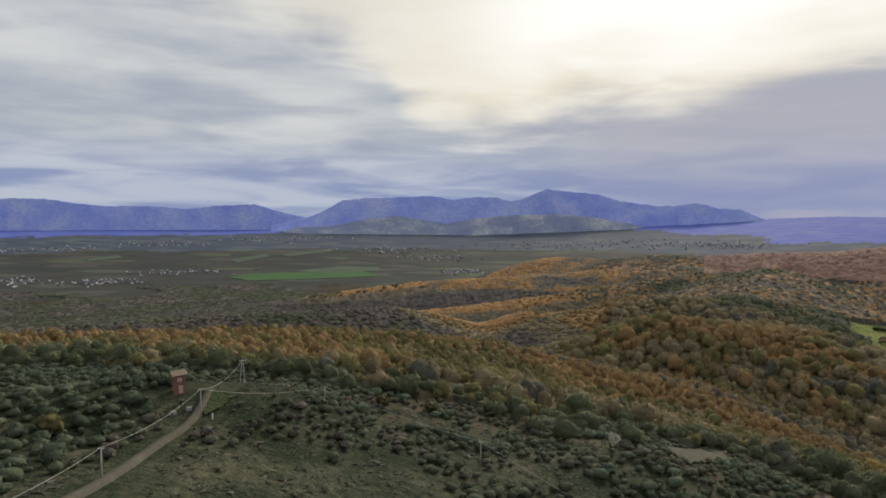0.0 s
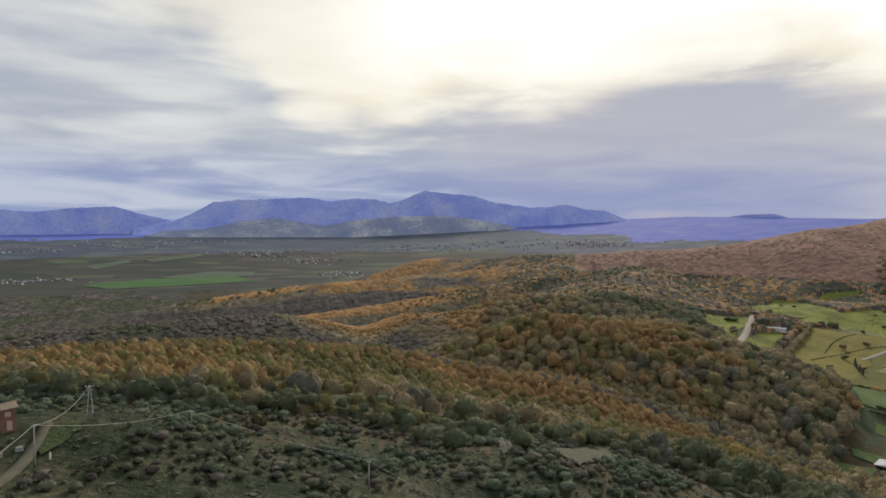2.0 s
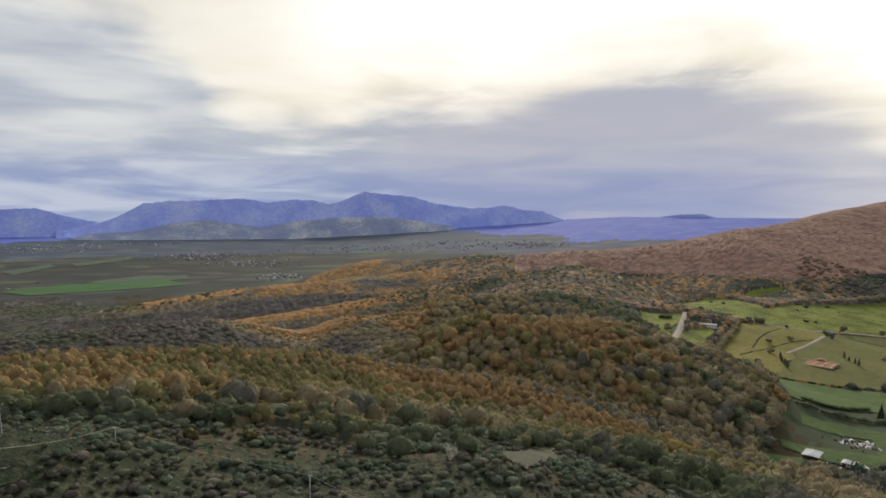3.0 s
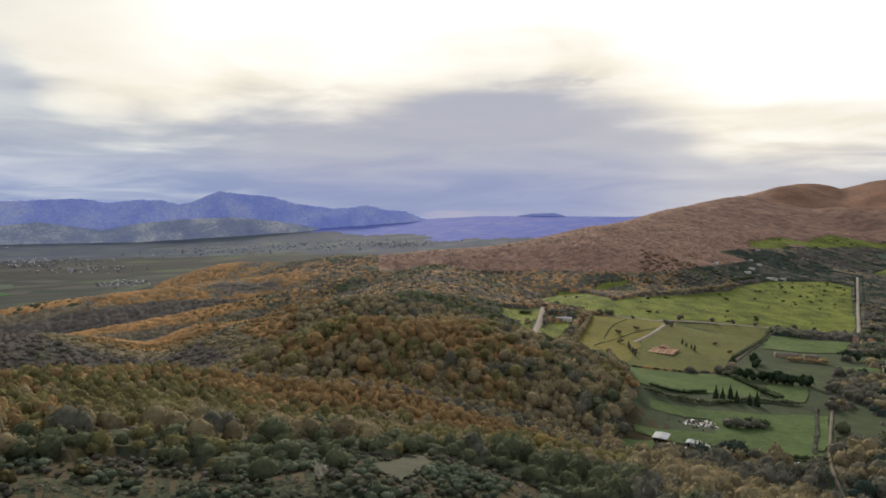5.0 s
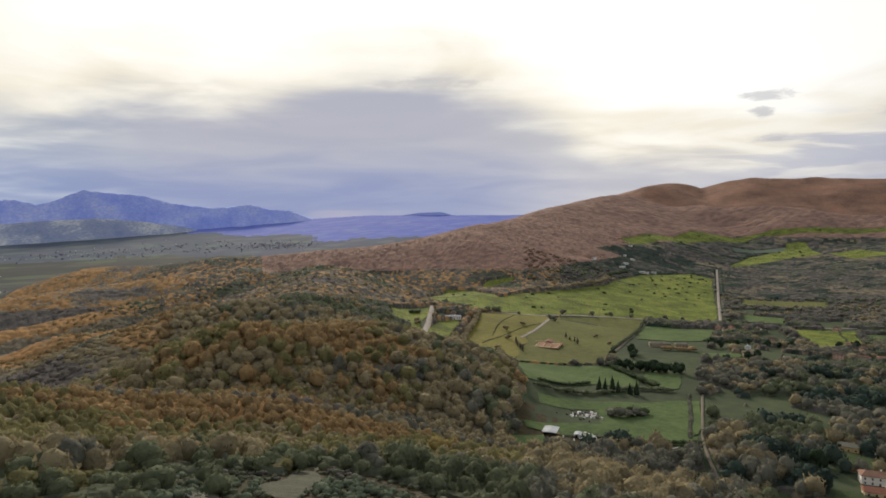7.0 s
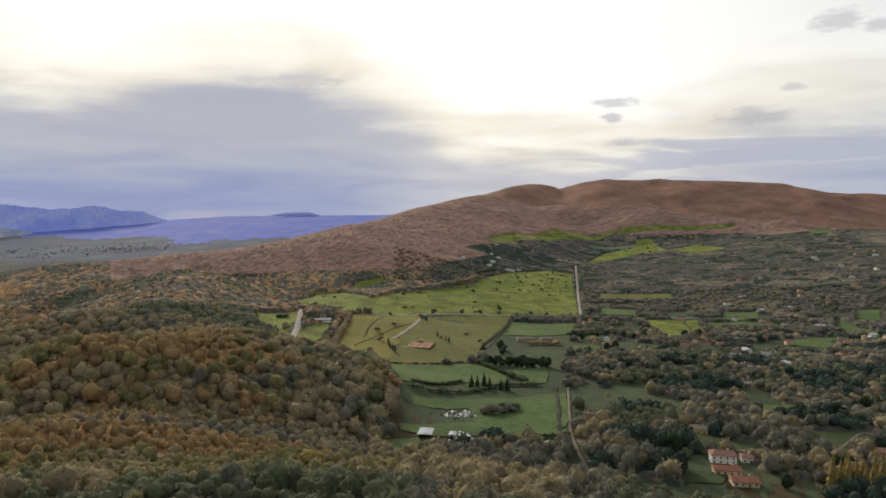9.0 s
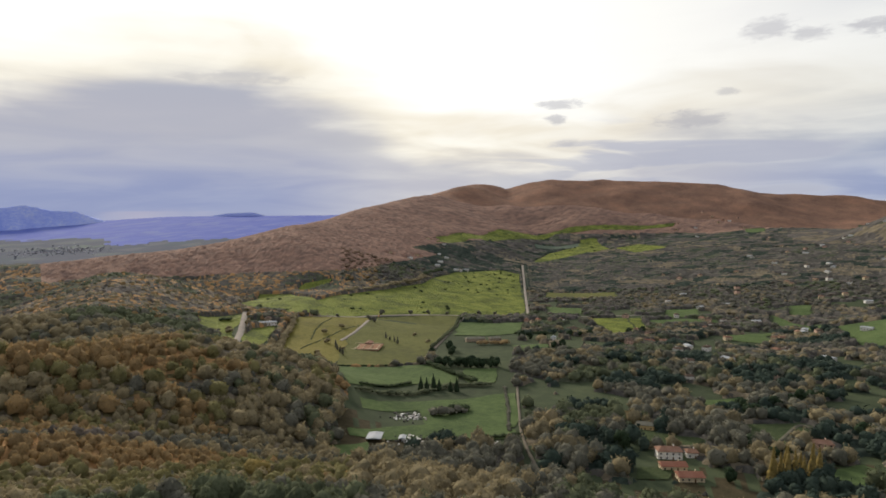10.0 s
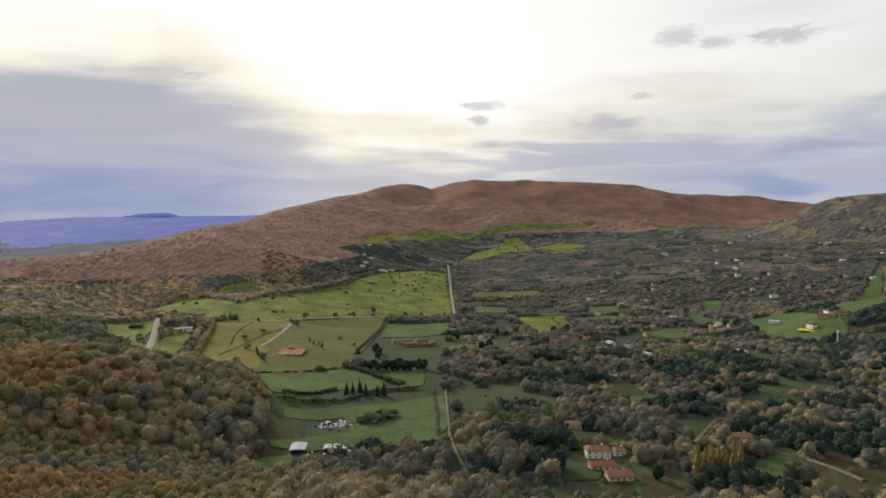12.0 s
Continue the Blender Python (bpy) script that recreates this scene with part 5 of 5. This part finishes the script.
# sandy yard with low walls in rows
MAT_SAND = surface("reddish_sand", [(0.190, 0.105, 0.062), (0.260, 0.150, 0.092), (0.330, 0.205, 0.132)], 6, bump=0.3)
yard = thing("riding_yard", 728, 660, 28, "sandy yard divided by low pale walls", "yard", z=ground_at(728, 660) + 1.1)
bm = bmesh.new()
box(bm, 0, 0, -0.6, 40, 58, 1.6, bevel=0.2)
part("sand_floor", bm, MAT_SAND, yard)
for k in range(6):
    bm = bmesh.new()
    box(bm, -4, -26 + k * 10, 0.6, 30, 0.8, 0.9, bevel=0.1)
    part("low_wall", bm, PLASTER["cream"], yard)
for sx in (-1, 1):
    bm = bmesh.new()
    box(bm, sx * 19.4, 0, 0.6, 0.7, 57, 1.0, bevel=0.1)
    part("low_wall", bm, PLASTER["cream"], yard)

tarp = thing("covered_bed", 1104, 14, 75, "yellow tarpaulin stretched over a flat bed", "tarpaulin", z=ground_at(1104, 14) + 0.6)
bm = bmesh.new()
box(bm, 0, 0, 0.2, 32, 16, 0.9, bevel=0.3)
part("cover", bm, surface("yellow_tarpaulin", [(0.45, 0.32, 0.05), (0.58, 0.42, 0.08), (0.66, 0.50, 0.12)], 3, rough=0.6, bump=0.3), tarp)
mast = thing("white_mast", 1033, -14, 0, "white mast on a meadow slope", "mast")
bm = bmesh.new()
rod(bm, (0, 0, -1), (0, 0, 15), 0.9, 0.7)
part("pole", bm, PLASTER["white"], mast)
bm = bmesh.new()
rod(bm, (0, 0, 15), (0, 0, 18), 1.3, 1.1)
part("head", bm, PLASTER["white"], mast)

# ---- scattered village houses farther off ----
kinds = [house(1500, 330, 10, 13, 9, 5.5, "white", "brown", "white village house with a brown roof", 2.2, 3, "village houses"),
         house(1560, 280, 40, 11, 9, 4.5, "cream", "terracotta", "cream village house with a terracotta roof", 2.2, 2.5, "village houses"),
         house(1610, 330, 70, 16, 9, 4, "white", "sheet", "long white village building with a pale roof", 1.4, 0.5, "village houses"),
         house(1660, 260, 20, 12, 10, 6, "pink", "brown", "pinkish village house with a brown roof", 2.4, 3, "village houses")]


for x, y in VILLAGE:
    copy_thing(kinds[VR.randint(len(kinds))], pose(x, y, ground_at(x, y) + 1.0, 0, 0, VR.uniform(0, 180)))


# ---- towns on the plain, too many and too small to count ----
def town(label, seed, *clusters):
    rnd = np.random.RandomState(seed)
    verts, faces, n = [], [], 0
    shape = np.array([(-1, -1, 0), (1, -1, 0), (1, 1, 0), (-1, 1, 0), (-1, -1, 1), (1, -1, 1), (1, 1, 1), (-1, 1, 1), (-1, 0, 1.5), (1, 0, 1.5)], float)
    tri = np.array([(0, 1, 5), (0, 5, 4), (1, 2, 6), (1, 6, 5), (2, 3, 7), (2, 7, 6), (3, 0, 4), (3, 4, 7), (4, 5, 9), (4, 9, 8), (6, 7, 8), (6, 8, 9), (5, 6, 9), (7, 4, 8)])
    for bear, dist, wide, deep, count in clusters:
        for _ in range(int(count * 1.6)):
            x, y, _ = polar(bear + rnd.normal(0, wide), dist + rnd.normal(0, deep))
            a, s = rnd.uniform(0, 3.14), rnd.uniform(2.0, 4.6)
            v = shape * [s, s * rnd.uniform(0.5, 1), rnd.uniform(2.5, 4)]
            c, q = math.cos(a), math.sin(a)
            v = np.stack([v[:, 0] * c - v[:, 1] * q + x, v[:, 0] * q + v[:, 1] * c + y, v[:, 2] + ground_at(x, y) - 0.5], 1)
            verts.append(v)
            faces.append(tri + n)
            n += len(v)
    ob = mesh_object("far_town", np.concatenate(verts), np.concatenate(faces), MAT_TOWN, None, False)
    tagged(ob, label, "town", kind="stuff")


MAT_TOWN = surface("far_house_walls", [(0.14, 0.14, 0.16), (0.20, 0.20, 0.22), (0.30, 0.29, 0.31), (0.50, 0.49, 0.50)], 20, island=0.8, bump=0)
town("scattered pale houses on the plain", 5, (-30, 2350, 1.2, 60, 40), (-24, 2250, 1.5, 50, 50), (-19, 2480, 2, 40, 40), (-28, 3500, 1.5, 60, 40), (-20, 3700, 2, 80, 50), (-12, 3900, 2, 100, 40))
town("hazy pale town below the mountains", 6, (-1, 3300, 2, 100, 90), (3, 3000, 2, 70, 50), (5, 2450, 1, 50, 40), (12, 3600, 3, 120, 60), (20, 3700, 2.5, 150, 60), (27, 3650, 1.6, 80, 140), (-8, 4100, 2, 80, 40))


# ---- the scrubby hillside under the flight ----
SR = np.random.RandomState(44)
p = scatter(SR, -330, 330, 95, 350, 3.9)
bear = np.degrees(np.arctan2(p[:, 0], p[:, 1]))
p = p[~woods_edge(p) & ~open_land(p) & (bear > -45) & (bear < 75) & (p[:, 1] > 95)]
patch = value_noise(p[:, 0], p[:, 1], 22, 13) + 0.6 * value_noise(p[:, 0], p[:, 1], 9, 14)
clear_line = [(-56, 95), (-54, 123), (-56, 145), (-55, 168), (-54, 178), (-58, 190), (-50, 200)]
keep = ~near_line(p, clear_line, 4.5) & (np.hypot(p[:, 0] + 63, p[:, 1] - 183) > 6)
wet = np.where(p[:, 0] < -66, 0.42, np.where(p[:, 0] > 75, 0.12, -0.1)) + 0.5 * np.clip(1 + edge_gap(p) / 35, 0, 1)
thick = keep & (patch + wet > -0.02)
low = keep & ~thick & (SR.rand(len(p)) < 0.8)
tall = np.clip(0.5 + 0.5 * (SR.rand(len(p)) - 0.5) + 0.9 * value_noise(p[:, 0], p[:, 1], 26, 29) - np.where(p[:, 0] < -66, 0.35, 0), 0, 0.999)
RAGGED = [leafy_crown(s + 120, 2, 6, 20, 0.2, 0.9) for s in range(8)]
TUFTS = [crown_shape(1, 0, s + 150, 0.8, 18, 0.3) for s in range(6)]
MAT_GREEN_SCRUB = surface("green_scrub_leaves", [(0.053, 0.070, 0.048), (0.094, 0.117, 0.075), (0.150, 0.177, 0.116)], 3, island=0.25, bump=1.0, bump_size=0.9, depth=0.6, leaf=0.2)
MAT_BROWN_SCRUB = surface("brown_scrub_twigs", [(0.048, 0.047, 0.037), (0.090, 0.083, 0.066), (0.136, 0.118, 0.098)], 3, island=0.25, bump=1.0, bump_size=0.9, depth=0.6)
wood("scrub", p[thick & (tall < 0.42)], RAGGED, MAT_GREEN_SCRUB, "dark green thorny scrub on a hillside", SR, (1.4, 3.6), (0.5, 0.85), 0.2)
wood("scrub", p[thick & (tall >= 0.42) & (tall < 0.7)], RAGGED, MAT_PALE, "pale sage-green bushes on a hillside", SR, (1.2, 2.8), (0.5, 0.9), 0.2)
wood("scrub", p[thick & (tall >= 0.7)], RAGGED, MAT_BROWN_SCRUB, "brown bushes on a hillside", SR, (1.2, 2.8), (0.5, 0.9), 0.2)
wood("scrub", p[low], TUFTS, surface("dry_tufts", [(0.038, 0.044, 0.029), (0.071, 0.071, 0.052), (0.128, 0.121, 0.101)], 2, island=0.4, bump=0.5), "low dry tufts on bare brown earth", SR, (0.5, 1.2), (1.2, 2.4), 0.3)

lay_road(10, "rutted brown dirt track on the hillside", 1.9, "dirt", [(-57, 92), (-54, 123), (-56, 145), (-55, 166), (-53, 176), (-55, 186)])
lay_field(60, "small green clearing beside the hut", "dark", [(-56, 181), (-51, 187), (-47, 185), (-49, 177), (-52, 172), (-54, 175)])

# single bushes and trees that stand out
for bx, by, h, w, k in ((58, 231, 8.5, 10.5, 0), (74, 258, 9, 11.5, 1), (83, 231, 8, 10, 2), (92, 262, 7.5, 9, 3), (50, 246, 6.5, 8, 3)):
    tree(bx, by, h, w, NEAR[k], FOLIAGE["olive"], "large round dark green bush on the hillside", "round bushes", "bush", "bush", 0.04)
MAT_THIN = surface("thin_yellow_leaves", [(0.060, 0.055, 0.026), (0.105, 0.092, 0.042), (0.16, 0.14, 0.065)], 2, island=0.3, bump=1.0, bump_size=0.8, depth=0.5, leaf=0.2)
for bx, by, h, w in ((-80, 150, 6, 5), (-8, 236, 6, 4), (10, 246, 5, 4), (-92, 118, 5, 4)):
    tree(bx, by, h, w, FULL[2], MAT_THIN, "small tree with thin yellowing leaves", "young trees on the slope")

white = thing("bare_white_tree", 71, 216, 0, "leafless tree with pale white twigs", "tree")
bm = bmesh.new()
rod(bm, (0, 0, -0.4), (0, 0, 1.6), 0.22, 0.16)
part("trunk", bm, MAT_BARK, white)
WR = random.Random(3)
for k in range(9):
    a, tilt = k * 0.7 + WR.random() * 0.5, WR.uniform(0.15, 0.95)
    tip = Vector((math.cos(a) * tilt * 4.2, math.sin(a) * tilt * 4.2, 2.2 + 4.0 * (1 - 0.5 * tilt)))
    bm = bmesh.new()
    rod(bm, (0, 0, 1.2), tip, 0.12, 0.04, 5)
    for _ in range(16):
        s = WR.uniform(0.35, 1.0)
        root = Vector((0, 0, 1.2)).lerp(tip, s)
        end = root + Vector((WR.gauss(0, 0.7), WR.gauss(0, 0.7), WR.uniform(0.3, 1.2)))
        rod(bm, root, end, 0.085, 0.05, 3)
    part("branch", bm, MAT_WHITE_TWIG, white)

# the brick hut
MAT_BRICK = surface("weathered_red_brick", [(0.152, 0.086, 0.069), (0.228, 0.127, 0.100), (0.314, 0.196, 0.163)], 1.2, bump=0.5, bump_size=0.3)
hut = thing("brick_hut", -62.5, 183, 28, "small tall red-brick hut with a pale sloping roof", "hut")
bm = bmesh.new()
box(bm, 0, 0, 2.3, 3.0, 3.4, 6.0, bevel=0.04)
part("wall", bm, MAT_BRICK, hut)
bm = bmesh.new()
box(bm, 0, 0, 0, 4.1, 4.4, 0.18, bevel=0.03)
bmesh.ops.transform(bm, matrix=pose(0, 0, 5.45, 7, -5, 0), verts=bm.verts[:])
part("roof", bm, surface("tan_roof_sheet", [(0.15, 0.12, 0.085), (0.21, 0.17, 0.12), (0.28, 0.23, 0.17)], 2, bump=0.3), hut, "pale weathered sheet roof")
for px, py, pz, sx, sy, sz, what in ((0.2, -1.72, 1.2, 1.1, 0.1, 2.2, "door"), (-0.1, -1.72, 3.9, 1.2, 0.1, 1.1, "panel"), (1.52, 0.3, 1.4, 0.1, 1.2, 2.4, "panel"), (1.52, 0.3, 3.9, 0.1, 1.2, 1.2, "panel"), (-1.52, 0, 3.6, 0.1, 0.9, 0.9, "vent")):
    bm = bmesh.new()
    box(bm, px, py, pz, sx, sy, sz, bevel=0.02)
    part(what, bm, PLASTER["pink"] if what != "vent" else MAT_DOOR, hut)

# poles and cables
MAT_CONCRETE = surface("pole_concrete", [(0.24, 0.23, 0.20), (0.33, 0.31, 0.28), (0.40, 0.38, 0.34)], 0.8, bump=0.2)
MAT_CABLE = surface("pale_cable", [(0.30, 0.29, 0.26), (0.38, 0.37, 0.33)], 1, rough=0.5, bump=0)
MAT_STEEL = surface("galvanised_steel", [(0.34, 0.34, 0.33), (0.45, 0.45, 0.44)], 0.6, rough=0.45, bump=0.1)


def cable_pole(x, y, top, turn, label):
    base = ground_at(x, y)
    ob = thing("utility_pole", x, y, turn, label, "utility pole", "poles of the overhead line")
    h = top - base
    bm = bmesh.new()
    rod(bm, (0, 0, -0.8), (0, 0, h), 0.22, 0.13, 10)
    part("pole", bm, MAT_CONCRETE, ob, smooth=True)
    bm = bmesh.new()
    box(bm, 0, 0, h - 0.25, 1.1, 0.1, 0.1)
    part("crossarm", bm, MAT_STEEL, ob)
    for s in (-0.45, 0.45):
        bm = bmesh.new()
        rod(bm, (s, 0, h - 0.2), (s, 0, h + 0.1), 0.06, 0.04, 8)
        part("insulator", bm, PLASTER["white"], ob)
    return ob


POLES = {"a": (-52, 168, 172.8), "b": (-25.5, 208.6, 162.0), "c": (22, 183.5, 152.8), "d": (-55.5, 121, 175.2), "e": (70, 160, 131.5), "f": (-60, 82, 178.5)}
for k, (x, y, top) in POLES.items():
    cable_pole(x, y, top, {"a": 40, "b": -20, "c": 20, "d": 5, "e": 20, "f": 5}[k], "slim grey concrete utility pole on the hillside")
gx, gy, gtop = -48.5, 196.5, 173.6
gantry = thing("cable_gantry", gx, gy, 15, "twin-legged grey steel pole with crossbars", "utility pole")
gh = gtop - ground_at(gx, gy)
for s in (-1, 1):
    bm = bmesh.new()
    rod(bm, (s * 0.7, 0, -0.8), (s * 0.15, 0, gh), 0.13, 0.08, 8)
    part("leg", bm, MAT_STEEL, gantry)
for z, w in ((gh - 0.3, 2.0), (gh - 1.1, 1.6), (gh * 0.5, 0.9)):
    bm = bmesh.new()
    box(bm, 0, 0, z, w, 0.12, 0.12)
    part("crossbar", bm, MAT_STEEL, gantry)
for s in (-0.9, 0.0, 0.9):
    bm = bmesh.new()
    rod(bm, (s, 0, gh - 0.25), (s, 0, gh + 0.15), 0.08, 0.05)
    part("insulator", bm, PLASTER["white"], gantry)


def cable(a, b, sag, label="thin pale overhead cable between poles"):
    a, b = Vector(a), Vector(b)
    side = (b - a).cross(Vector((0, 0, 1))).normalized()
    verts = []
    for k in range(25):
        t = k / 24
        c = a.lerp(b, t) - Vector((0, 0, 4 * sag * t * (1 - t)))
        verts += [c + (side * math.cos(w) + Vector((0, 0, math.sin(w)))) * 0.055 for w in (0.0, 1.2566, 2.5133, 3.7699, 5.0265, 6.2832)]
    ob = mesh_object("overhead_cable", [tuple(v) for v in verts], grid_faces(25, 6), MAT_CABLE)
    tagged(ob, label, "cable", "overhead cables")


for a, b, sag in (("f", "d", 1.2), ("d", "a", 1.6), ("a", "b", 1.6), ("b", "c", 1.0), ("c", "e", 0.8)):
    cable(POLES[a], POLES[b], sag)
cable(POLES["a"], (gx, gy, gtop), 2.2)
post = thing("marker_post", -50, 171, 0, "short white marker post in grass", "post")
bm = bmesh.new()
rod(bm, (0, 0, -0.3), (0, 0, 1.5), 0.25, 0.2)
part("shaft", bm, PLASTER["white"], post)
for tx, ty in ((-60, 171), (-57, 174)):
    tank = thing("water_tank", tx, ty, 30, "small pale water tank beside the track", "water tank", "tanks by the track")
    bm = bmesh.new()
    rod(bm, (-0.7, 0, 0.55), (0.7, 0, 0.55), 0.42, 0.42, 12)
    part("barrel", bm, MAT_CONCRETE, tank)
    bm = bmesh.new()
    box(bm, 0, 0, 0.05, 1.6, 0.9, 0.3)
    part("stand", bm, MAT_STEEL, tank)
